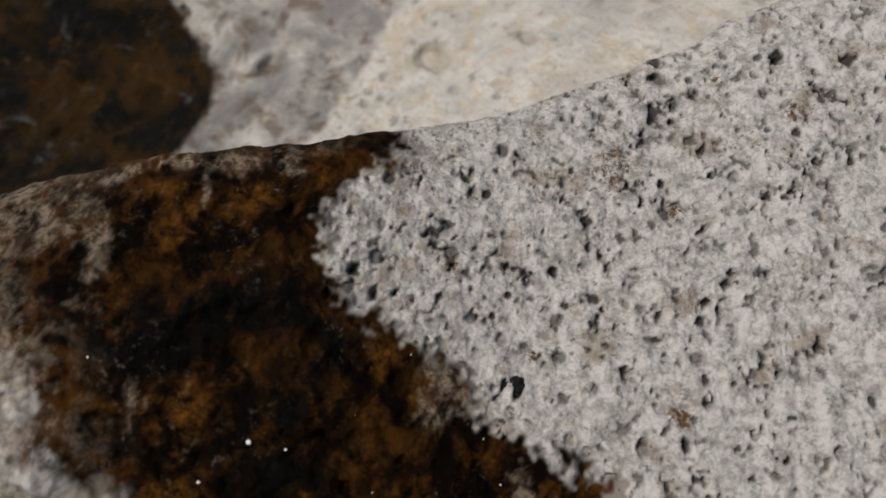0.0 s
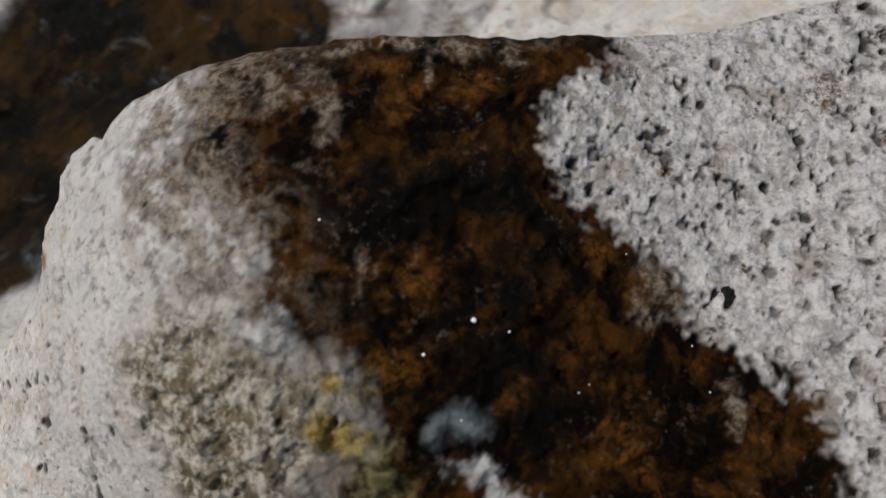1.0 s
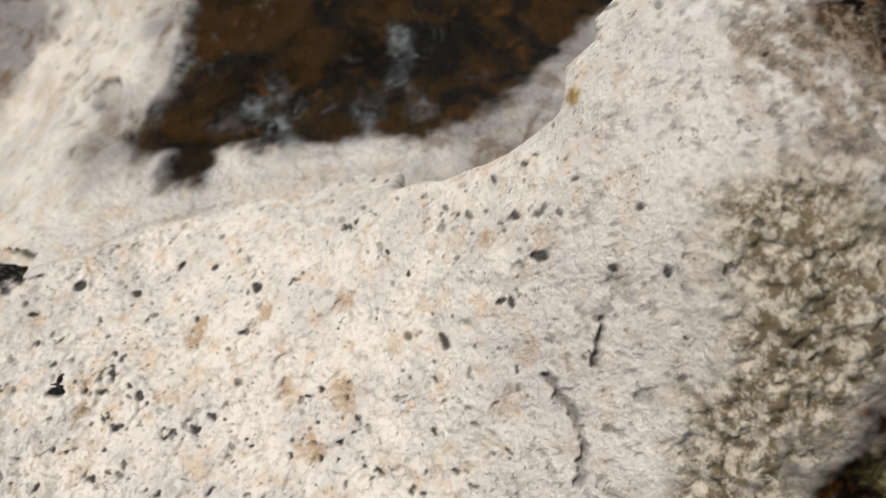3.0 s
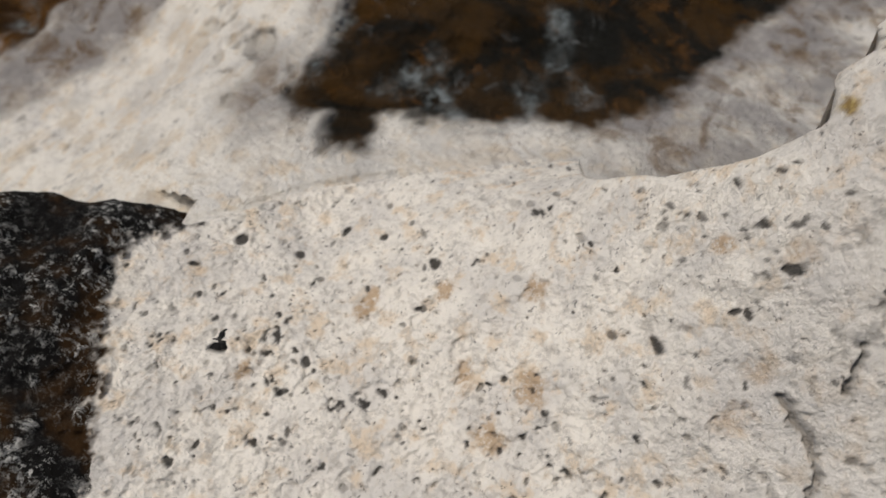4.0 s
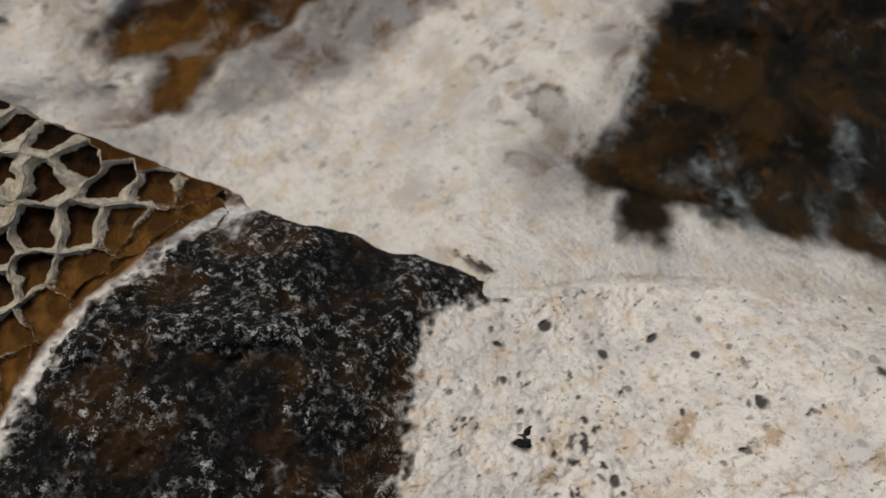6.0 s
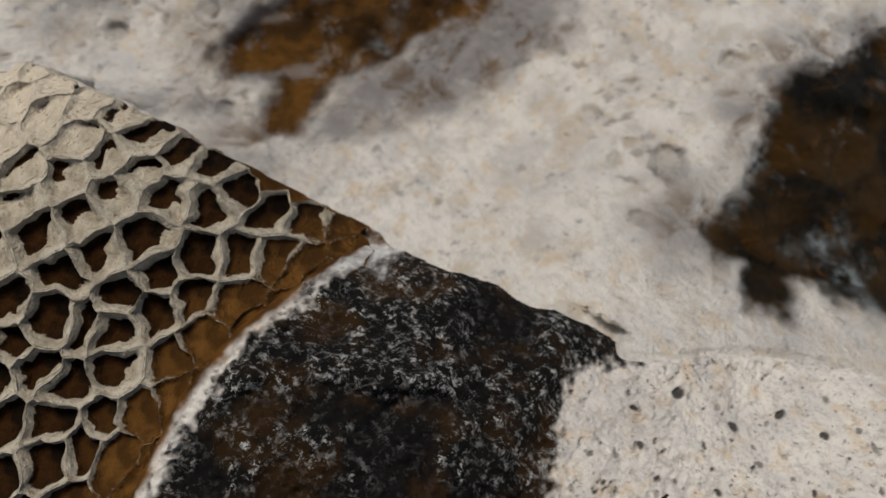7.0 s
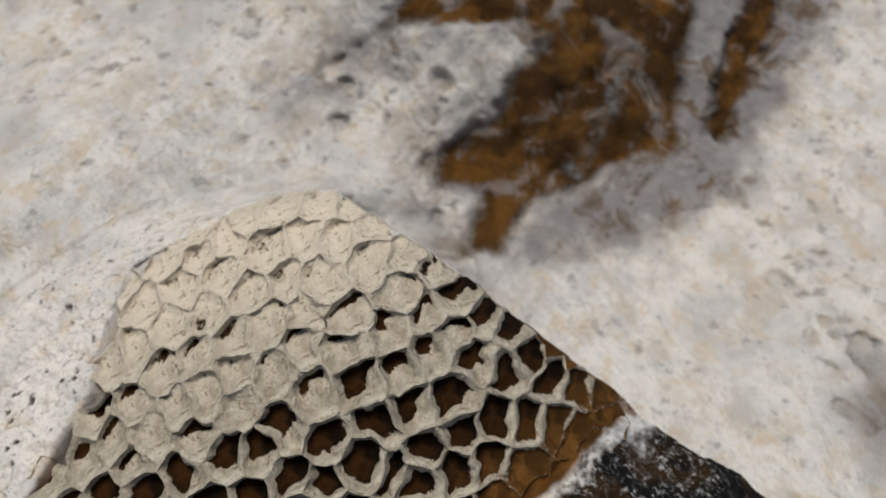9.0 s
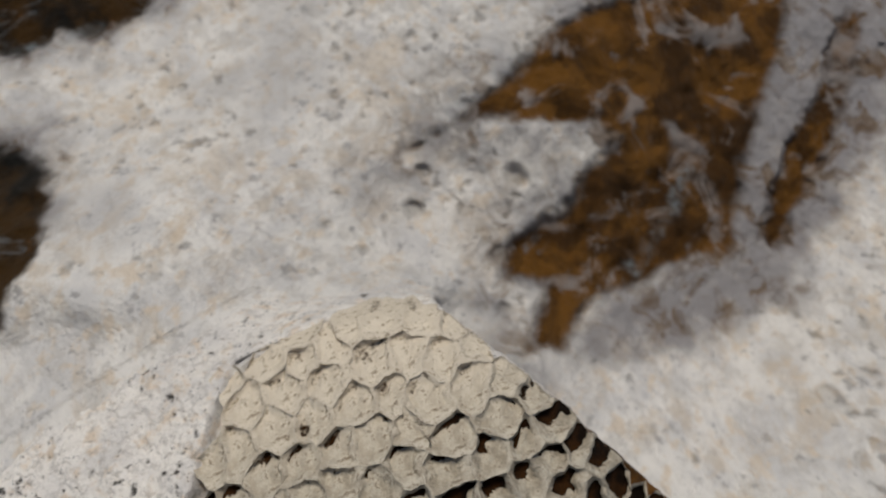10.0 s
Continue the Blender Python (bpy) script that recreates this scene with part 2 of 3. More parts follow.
class Graph:
    """A short way to write node trees."""

    def __init__(self, name):
        self.material = bpy.data.materials.new(name)
        self.material.use_nodes = True
        self.tree = self.material.node_tree
        self.bsdf = self.tree.nodes["Principled BSDF"]
        self.coord = self.tree.nodes.new("ShaderNodeTexCoord").outputs["Object"]

    def plug(self, socket, value):
        if isinstance(value, bpy.types.NodeSocket):
            self.tree.links.new(value, socket)
        elif isinstance(value, tuple) and len(value) == 3 and socket.type == "RGBA":
            socket.default_value = (*value, 1)
        else:
            socket.default_value = value

    def attr(self, name):
        n = self.tree.nodes.new("ShaderNodeAttribute")
        n.attribute_name = name
        return n.outputs["Fac"]

    def noise(self, size_mm, detail=3.0, rough=0.55, distortion=0.0, vector=None):
        n = self.tree.nodes.new("ShaderNodeTexNoise")
        self.plug(n.inputs["Vector"], vector or self.coord)
        n.inputs["Scale"].default_value = 1000.0 / size_mm
        n.inputs["Detail"].default_value = detail
        n.inputs["Roughness"].default_value = rough
        n.inputs["Distortion"].default_value = distortion
        return n.outputs["Fac"]

    def cells(self, size_mm, feature="F1", output="Distance"):
        n = self.tree.nodes.new("ShaderNodeTexVoronoi")
        n.feature = feature
        self.plug(n.inputs["Vector"], self.coord)
        n.inputs["Scale"].default_value = 1000.0 / size_mm
        return n.outputs[output]

    def steps(self, value, lo, hi, a=0.0, b=1.0):
        n = self.tree.nodes.new("ShaderNodeMapRange")
        n.interpolation_type = "SMOOTHSTEP"
        self.plug(n.inputs["Value"], value)
        for key, x in (("From Min", lo), ("From Max", hi), ("To Min", a), ("To Max", b)):
            n.inputs[key].default_value = x
        return n.outputs["Result"]

    def mix(self, fac, a, b):
        n = self.tree.nodes.new("ShaderNodeMix")
        n.data_type = "RGBA"
        self.plug(n.inputs["Factor"], fac)
        self.plug(n.inputs["A"] if n.inputs["A"].type == "RGBA" else n.inputs[6], a)
        self.plug(n.inputs["B"] if n.inputs["B"].type == "RGBA" else n.inputs[7], b)
        return n.outputs[2]

    def math(self, op, a, b=0.0):
        n = self.tree.nodes.new("ShaderNodeMath")
        n.operation = op
        self.plug(n.inputs[0], a)
        self.plug(n.inputs[1], b)
        return n.outputs[0]

    def bump(self, height, mm, strength=1.0, normal=None):
        n = self.tree.nodes.new("ShaderNodeBump")
        n.inputs["Strength"].default_value = strength
        n.inputs["Distance"].default_value = mm * 0.001
        self.plug(n.inputs["Height"], height)
        if normal is not None:
            self.plug(n.inputs["Normal"], normal)
        return n.outputs["Normal"]

    def done(self, color, rough, normal=None, coat=None, specular=0.3):
        self.plug(self.bsdf.inputs["Base Color"], color)
        self.plug(self.bsdf.inputs["Roughness"], rough)
        if specular is not None:
            self.bsdf.inputs["Specular IOR Level"].default_value = specular
        if coat is not None:
            self.plug(self.bsdf.inputs["Coat Weight"], coat)
            self.bsdf.inputs["Coat Roughness"].default_value = 0.25
        if normal is not None:
            self.plug(self.bsdf.inputs["Normal"], normal)
        return self.material


def stone_colours(g, white, grey, tan):
    c = g.mix(g.steps(g.noise(9, 4), 0.4, 0.65), white, grey)
    c = g.mix(g.math("MULTIPLY", g.steps(g.noise(3.6, 4, 0.6), 0.51, 0.68), 0.75), c, tan)
    return c


def front_stone():
    """Weathered fossil stone: chalk, grey porous, brown glassy and black zones, set by the zone masks."""
    g = Graph("fossil_stone")
    brown, black, pore, porous, comb, pale, pocket = (g.attr(n) for n in ("brown", "black", "pore", "porous", "comb", "pale", "pocket"))
    worn = g.attr("worn")
    cream = stone_colours(g, (0.78, 0.725, 0.645), (0.64, 0.60, 0.55), (0.66, 0.52, 0.37))
    cream = g.mix(g.math("MULTIPLY", g.steps(g.noise(1.6, 5, 0.75), 0.48, 0.64), 0.55), cream, (0.42, 0.38, 0.335))
    grey = g.mix(g.steps(g.noise(1.6, 5, 0.75), 0.34, 0.60), (0.34, 0.315, 0.29), (0.67, 0.63, 0.59))
    grey = g.mix(g.math("MULTIPLY", g.steps(g.noise(5, 4), 0.56, 0.68), 0.55), grey, (0.25, 0.18, 0.115))
    c = g.mix(porous, cream, grey)
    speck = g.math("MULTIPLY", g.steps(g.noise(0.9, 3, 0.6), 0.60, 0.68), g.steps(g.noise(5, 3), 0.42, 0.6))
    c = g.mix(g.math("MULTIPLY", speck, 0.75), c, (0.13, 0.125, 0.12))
    rough_pocket = g.mix(g.steps(g.noise(1.9, 4, 0.75), 0.42, 0.60), (0.165, 0.13, 0.078), (0.57, 0.51, 0.415))
    c = g.mix(pocket, c, rough_pocket)
    glass = g.mix(g.steps(g.noise(6, 5, 0.65, 0.6), 0.45, 0.66), (0.0035, 0.002, 0.0012), (0.055, 0.0215, 0.004))
    lobe = g.math("MAXIMUM", g.attr("lobe"), g.math("MULTIPLY", g.steps(g.noise(4.5, 4, 0.6, 0.5), 0.52, 0.70), 0.6))
    glass = g.mix(g.math("MULTIPLY", lobe, g.steps(g.noise(1.6, 4, 0.75), 0.36, 0.66)), glass, (0.16, 0.063, 0.009))
    glass = g.mix(g.math("MULTIPLY", g.attr("core"), g.steps(g.noise(3, 4, 0.7), 0.25, 0.6)), glass, (0.004, 0.0035, 0.003))
    dirt = g.math("MULTIPLY", g.steps(g.noise(1.1, 5, 0.75), 0.55, 0.70), g.steps(g.noise(9, 3), 0.42, 0.62))
    glass = g.mix(g.math("MULTIPLY", dirt, 0.5), glass, (0.20, 0.155, 0.11))
    glass = g.mix(g.attr("olive"), glass, g.mix(g.steps(g.noise(1.5, 4, 0.7), 0.4, 0.6), (0.05, 0.042, 0.014), (0.20, 0.175, 0.085)))
    glass = g.mix(g.math("MULTIPLY", g.attr("milky"), g.steps(g.noise(3.5, 3), 0.25, 0.55)), glass, (0.19, 0.215, 0.215))
    c = g.mix(g.math("MULTIPLY", g.attr("olive"), 0.7), c, g.mix(g.steps(g.noise(1.6, 4, 0.7), 0.40, 0.60), (0.11, 0.09, 0.045), (0.40, 0.35, 0.235)))
    c = g.mix(brown, c, glass)
    c = g.mix(g.attr("honey"), c, g.mix(g.steps(g.noise(1.5, 3), 0.4, 0.6), (0.20, 0.115, 0.015), (0.42, 0.30, 0.08)))
    dark = g.mix(g.steps(g.noise(8, 4), 0.46, 0.66), (0.006, 0.0055, 0.005), (0.030, 0.015, 0.005))
    fine = g.math("MAXIMUM", g.steps(g.noise(1.3, 5, 0.8), 0.52, 0.62), g.math("MULTIPLY", g.steps(g.noise(3.2, 5, 0.75, 0.8), 0.54, 0.66), 0.8))
    dust = g.math("MULTIPLY", fine, g.attr("dusty"))
    dark = g.mix(g.math("MULTIPLY", dust, 0.9), dark, g.mix(g.steps(g.noise(0.7, 3, 0.7), 0.4, 0.6), (0.25, 0.25, 0.245), (0.56, 0.54, 0.50)))
    c = g.mix(black, c, dark)
    amber = g.mix(g.steps(g.noise(6, 3), 0.4, 0.65), (0.060, 0.026, 0.006), (0.15, 0.065, 0.015))
    c = g.mix(comb, c, amber)
    c = g.mix(pale, c, g.mix(g.steps(g.noise(2, 4), 0.4, 0.6), (0.70, 0.68, 0.64), (0.46, 0.44, 0.41)))
    c = g.mix(worn, c, g.mix(g.steps(g.noise(1.2, 4, 0.75), 0.38, 0.62), (0.085, 0.055, 0.032), (0.33, 0.262, 0.19)))
    c = g.mix(g.math("MULTIPLY", g.attr("tan"), g.steps(g.noise(1.3, 4, 0.7), 0.3, 0.55)), c, (0.42, 0.28, 0.155))
    c = g.mix(g.math("MULTIPLY", g.attr("rust"), g.steps(g.noise(1.0, 4, 0.75), 0.42, 0.58)), c, (0.12, 0.065, 0.028))
    # dark mineral and the shade inside cavities, both put into the colour
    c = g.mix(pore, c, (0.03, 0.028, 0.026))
    gloss = g.math("MAXIMUM", brown, comb)
    rough = g.steps(gloss, 0, 1, 0.9, 0.6)
    normal = g.bump(g.noise(1.5, 6, 0.75), 1.1, 1.0)
    g.plug(g.bsdf.inputs["Specular IOR Level"], g.steps(gloss, 0, 1, 0.08, 0.03))
    return g.done(c, rough, normal, specular=None)


def back_stone():
    g = Graph("chalk_stone")
    mapped = g.tree.nodes.new("ShaderNodeAttribute")
    mapped.attribute_name = "flat"
    g.coord = mapped.outputs["Vector"]
    brown, halo = g.attr("brown"), g.attr("halo")
    c = stone_colours(g, (0.74, 0.695, 0.625), (0.60, 0.57, 0.53), (0.64, 0.52, 0.38))
    c = g.mix(g.math("MULTIPLY", g.steps(g.noise(4.5, 3, 0.6), 0.62, 0.70), 0.6), c, (0.24, 0.225, 0.21))
    fleck = g.math("MULTIPLY", g.steps(g.noise(1.6, 3, 0.6), 0.58, 0.68), g.steps(g.noise(14, 3), 0.44, 0.62))
    c = g.mix(g.math("MULTIPLY", fleck, 0.4), c, (0.18, 0.165, 0.15))
    c = g.mix(g.math("MULTIPLY", g.steps(g.noise(6.5, 5, 0.75), 0.47, 0.62), 0.42), c, (0.43, 0.39, 0.335))
    c = g.mix(g.math("MULTIPLY", g.steps(g.noise(13, 4, 0.7, 0.7), 0.50, 0.66), 0.5), c, (0.56, 0.45, 0.32))
    c = g.mix(g.math("MULTIPLY", g.steps(g.noise(45, 3, 0.6), 0.48, 0.66), 0.45), c, (0.40, 0.38, 0.36))
    c = g.mix(g.math("MULTIPLY", halo, g.steps(g.noise(10, 4, 0.55, 0.5), 0.25, 0.66)), c, (0.27, 0.252, 0.24))
    c = g.mix(g.math("MULTIPLY", halo, g.math("MULTIPLY", g.steps(g.noise(8, 4, 0.6, 0.6), 0.50, 0.66), 0.7)), c, (0.13, 0.078, 0.036))
    glass = g.mix(g.steps(g.noise(16, 5, 0.65, 0.5), 0.42, 0.60), g.mix(g.attr("amber"), (0.005, 0.004, 0.002), (0.045, 0.020, 0.004)), g.mix(g.attr("amber"), (0.036, 0.017, 0.0025), (0.125, 0.055, 0.009)))
    glass = g.mix(g.math("MULTIPLY", g.steps(g.noise(7, 5, 0.7, 0.6), 0.55, 0.70), 0.55), glass, (0.10, 0.042, 0.007))
    glass = g.mix(g.math("MULTIPLY", g.steps(g.noise(9, 5, 0.75, 0.8), 0.58, 0.72), 0.55), glass, (0.16, 0.165, 0.165))
    glass = g.mix(g.math("MULTIPLY", g.attr("vein"), g.steps(g.noise(3.5, 4, 0.7), 0.32, 0.6)), glass, (0.20, 0.225, 0.23))
    c = g.mix(g.math("MULTIPLY", g.attr("vein"), 0.4), c, (0.34, 0.36, 0.36))
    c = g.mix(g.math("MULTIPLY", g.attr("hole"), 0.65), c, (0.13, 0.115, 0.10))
    c = g.mix(g.math("MULTIPLY", g.attr("lilac"), g.steps(g.noise(6, 4, 0.65, 0.7), 0.12, 0.60, 0.3, 0.95)), c, g.mix(g.steps(g.noise(7, 4, 0.6, 0.7), 0.48, 0.66), (0.25, 0.232, 0.225), (0.12, 0.075, 0.040)))
    veil = g.math("MULTIPLY", g.attr("amber"), g.math("MULTIPLY", g.steps(g.noise(12, 4, 0.6, 0.8), 0.52, 0.66), 0.6))
    c = g.mix(brown, c, g.mix(veil, glass, (0.30, 0.275, 0.255)))
    normal = g.bump(g.noise(4.0, 7, 0.75), 2.6, 1.0)
    return g.done(c, g.steps(brown, 0, 1, 0.9, 0.5), normal, specular=0.12)


FRONT_STONE, BACK_STONE = front_stone(), back_stone()


def cell_stone():
    """Pale coral wall and cushion; brown chalcedony and painted crescent shade where the glass mask says so."""
    g = Graph("coral_cell_stone")
    pale = g.mix(g.steps(g.noise(2.2, 4, 0.65), 0.35, 0.65), (0.25, 0.21, 0.15), (0.44, 0.39, 0.30))
    pale = g.mix(g.math("MULTIPLY", g.attr("chalk"), 0.7), pale, (0.66, 0.57, 0.44))
    pale = g.mix(g.math("MULTIPLY", g.steps(g.noise(1.3, 4, 0.75), 0.54, 0.66), 0.75), pale, (0.15, 0.105, 0.06))
    amber = g.mix(g.steps(g.noise(4, 3), 0.4, 0.65), (0.006, 0.003, 0.0012), (0.030, 0.012, 0.0028))
    pale = g.mix(g.math("MULTIPLY", g.attr("rim"), 0.14), pale, (0.52, 0.47, 0.40))
    worn = g.math("ADD", g.attr("glass"), g.math("MULTIPLY", g.math("SUBTRACT", g.noise(0.9, 3, 0.6), 0.5), 0.9))
    amber = g.mix(g.attr("gold"), amber, g.mix(g.steps(g.noise(3, 3), 0.4, 0.65), (0.05, 0.022, 0.005), (0.12, 0.054, 0.012)))
    return g.done(g.mix(g.steps(worn, 0.32, 0.68), pale, amber), 0.85, g.bump(g.noise(1.5, 5, 0.7), 1.0, 1.0), specular=0.06)


def grain_stone():
    g = Graph("black_grain")
    c = g.mix(g.steps(g.noise(0.8, 3), 0.4, 0.7), (0.008, 0.008, 0.008), (0.030, 0.028, 0.026))
    return g.done(c, 0.7, g.bump(g.noise(0.5, 4), 0.3, 0.9), specular=0.08)


def ground_earth():
    g = Graph("pale_ground")
    c = g.mix(g.steps(g.noise(60, 5), 0.35, 0.65), (0.30, 0.27, 0.23), (0.42, 0.39, 0.34))
    return g.done(c, 0.9, g.bump(g.noise(12, 5), 3, 0.6))


# ---- ground ----
gm = bpy.data.meshes.new("ground")
gm.from_pydata([(-300, -300, 0), (300, -300, 0), (300, 300, 0), (-300, 300, 0)], [], [(0, 1, 2, 3)])
gm.materials.append(ground_earth())
tagged(new("ground", gm), "plain pale dusty ground under the rock", "ground", kind="structure")

# ---- the rock ----
rock = new("fossil_rock")
rock.location = FOOT
rock.empty_display_size = 0.05
tagged(rock, "chalky fossil coral rock with brown glassy hollows and honeycomb face", "rock")


def sheet(name, verts, quads, masks, material, parent, label=""):
    me = bpy.data.meshes.new(name)
    used, index = np.unique(quads, return_inverse=True)
    co = verts[used]
    n, f = len(co), len(quads)
    me.vertices.add(n)
    me.vertices.foreach_set("co", co.astype(np.float32).ravel())
    me.loops.add(4 * f)
    me.loops.foreach_set("vertex_index", index.astype(np.int32).ravel())
    me.polygons.add(f)
    me.polygons.foreach_set("loop_start", np.arange(0, 4 * f, 4, dtype=np.int32))
    me.polygons.foreach_set("use_smooth", np.ones(f, bool))
    me.update()
    for key, values in masks.items():
        if values.ndim == 2:
            a = me.attributes.new(key, "FLOAT_VECTOR", "POINT")
            a.data.foreach_set("vector", values[used].astype(np.float32).ravel())
        else:
            a = me.attributes.new(key, "FLOAT", "POINT")
            a.data.foreach_set("value", values[used].astype(np.float32))
    me.materials.append(material)
    ob = new(name, me)
    ob.parent = parent
    if label:
        tagged(ob, label)
    return ob


# fine sheet over the ridge that the camera passes
EDGE_U = [-246, -240, -236, -232, -227, -222, -216, -200, -170, -150, -141, -138, -136, -133, -128, -122, -110, -92, -82, -75, -62, -50, -28, 0, 35, 66]
EDGE_V = [-110, -105, -96, -88.5, -83.5, -78.5, -74, -68, -62, -55, -57, -59.3, -59.9, -59.2, -55.5, -49, -41, -29.5, -21, -14, 7, 15, 20, 24, 37, 52]
LOW_U = [-246, -240, -190, -147, -111, -65, -30, 0, 66]
LOW_V = [-168, -165, -138, -114, -92, -72, -56, -44, -38]


def top_of(u):
    return np.interp(u, EDGE_U, EDGE_V)


def low_of(u):
    return np.interp(u, LOW_U, LOW_V)


LEFT, RIGHT = -246.0, 66.0
COLS, ROWS_UP = 1750, 340
gu, gt = np.meshgrid(np.linspace(LEFT, RIGHT, COLS), np.linspace(0, 1, ROWS_UP), indexing="ij")
gv = low_of(gu) + (top_of(gu) - low_of(gu)) * gt
depth, crest = form(gu, gv)
fade = smooth(gt, 0, 0.04) * smooth(1 - gt, 0, 0.04) * smooth(gu, LEFT, LEFT + 5) * (1 - smooth(gu, 60, 66))

loose = smooth(-gu, 24, 44)
far_brown = outside(gu, gv, BROWN)
blur = 2.0 * smooth(-gu, 16, 28) * smooth(-gv, 17, 24)
brown = 1 - smooth(far_brown + (2.4 + 1.6 * loose) * fbm(gu, gv, 5.0, 11, 5, 0.65) + 1.8 * fbm(gu, gv, 1.0, 16, 2), -1.2 - 1.5 * loose - blur, 1.2 + 1.5 * loose + blur)
brown = np.maximum(brown, 0.65 * smooth(-far_brown, -8, 1) * smooth(fbm(gu, gv, 1.6, 15, 4, 0.7), 0.05, 0.35))
# tan specks along the crest: wear, and its bright highlight put into the colour
worn = (1 - smooth(np.abs(crest + 0.9 + 1.0 * fbm(gu, gv, 2.5, 17, 3)), 0.2, 1.4)) * smooth(fbm(gu, gv, 1.4, 18, 3, 0.7), -0.1, 0.3) * brown * smooth(-gu, 5, 28)

black = 1 - smooth(outside(gu, gv, BLACK) + 2.2 * fbm(gu, gv, 4.5, 12, 4, 0.65) + 2.2 * fbm(gu, gv, 1.2, 43, 3, 0.6), -1.0, 0.9)
swells = fbm(gu, gv, 6.0, 27, 4, 0.6)
ridged = np.zeros(gu.shape)
for line in RIDGES:
    ridged = np.maximum(ridged, 1 - smooth(along(gu, gv, line) + 1.2 * fbm(gu, gv, 3, 45, 3), 0.0, 4.2))
dusty = np.clip(1.1 * smooth(-swells, -0.05, 0.35) + 0.85 * ridged + 0.8 * (1 - smooth(-outside(gu, gv, BLACK) + 2.5 * fbm(gu, gv, 4, 42, 3), 0.3, 4.5)) + 0.12, 0, 1) * black
dusty *= 0.35 + 0.65 * smooth(fbm(gu, gv, 2.4, 46, 3, 0.7), -0.25, 0.15)
comb = zone(gu, gv, COMB, 1.0, 0.7, 13) * (1 - black)
filled = smooth(-gu + 0.35 * (gv + 95) + 3 * fbm(gu, gv, 8, 20, 2), 196, 216)
pocket = zone(gu, gv, POCKET, 4.5, 3.5, 14) * (1 - brown)
porous = np.maximum(smooth(gu, -40, -25), 0.5 * smooth(gu + 7 * fbm(gu, gv, 8, 44, 3), -70, -56)) * (1 - brown)
shoulder = (1 - smooth(np.abs(far_brown - 0.5), 3, 9.5)) * smooth(gv, -25, -15) * loose * smooth(fbm(gu, gv, 1.7, 40, 4, 0.7), -0.25, 0.3)
worn = np.maximum(worn, 0.85 * shoulder)
core = zone(gu, gv, CORE, 3.5, 2.5, 39)
rag = fbm(gu, gv, 1.8, 19, 4, 0.75)
pale = 0.85 * spots(gu, gv, PALE, 1.2 * rag, 0.1, 1.35)
worn = np.maximum(worn, 0.75 * spots(gu, gv, STREAKS, 1.6 * rag, 0.0, 1.2))
lobe = 0.8 * spots(gu, gv, AMBERS, 1.2 * rag + 0.8 * fbm(gu, gv, 5, 48, 3), -0.1, 1.35)
milky = spots(gu, gv, MILKY, 0.7 * rag, 0.1, 1.25)
honey = 0.9 * spots(gu, gv, HONEY, 0.8 * rag, 0.3, 1.1)
olive = 0.8 * spots(gu, gv, OLIVE, 1.0 * rag, 0.3, 1.2)
tan = 0.8 * spots(gu, gv, [(x, y, r, 1.25 * r) for x, y, r in TANS], 0.8 * rag, 0.4, 1.1)
rust = spots(gu, gv, [(x, y, r, r) for x, y, r in RUSTS], 0.9 * rag, 0.4, 1.1)
rim = (1 - smooth(np.abs(outside(gu, gv, BLACK) - 0.2 + 0.8 * rag), 0.2, 1.3)) * smooth(gv, -80, -76) * (gu < -163)
pale = np.maximum(pale, rim)
cream = np.clip(1 - brown - black - comb - pocket - porous, 0, 1)

relief = 1.5 * fbm(gu, gv, 12, 21, 3) * (1 - comb)
relief += porous * (0.75 * fbm(gu, gv, 1.9, 22, 4, 0.7) + 0.4 * fbm(gu, gv, 5, 29, 2))
relief += brown * (2.8 * np.abs(fbm(gu, gv, 7.0, 23, 4, 0.6)) + 0.7 * fbm(gu, gv, 2.6, 49, 3, 0.6) + 0.45 * fbm(gu, gv, 1.3, 24, 3) - 0.5)
relief += cream * (1.15 * fbm(gu, gv, 3.4, 25, 4, 0.6) + 0.9 * np.abs(fbm(gu, gv, 2.2, 30, 3, 0.6)))
for x, y, r, high in KNOBS:
    relief -= high * (1 - smooth(np.hypot(gu - x, gv - y) / r + 0.3 * rag, 0.1, 1.2))
relief += 0.5 * tan - 0.6 * milky
relief += pocket * (2.0 * fbm(gu, gv, 2.4, 26, 4, 0.7))
relief += black * (2.6 * swells - 2.4 * ridged + 0.4 * fbm(gu, gv, 0.9, 28, 2))
relief += 4.2 * smooth(-outside(gu, gv, COMB), 0.2, 2.6) * (1 - black)
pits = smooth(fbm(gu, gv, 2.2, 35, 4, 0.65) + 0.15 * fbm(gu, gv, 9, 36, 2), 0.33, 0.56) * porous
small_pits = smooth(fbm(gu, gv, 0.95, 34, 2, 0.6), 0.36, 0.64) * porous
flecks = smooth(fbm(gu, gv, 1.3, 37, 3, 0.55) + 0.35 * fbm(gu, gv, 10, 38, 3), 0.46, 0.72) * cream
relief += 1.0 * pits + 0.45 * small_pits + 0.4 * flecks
# pits are coloured dark: mineral together with the shade in them
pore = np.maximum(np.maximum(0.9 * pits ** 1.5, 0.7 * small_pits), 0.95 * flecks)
rng = np.random.default_rng(5)


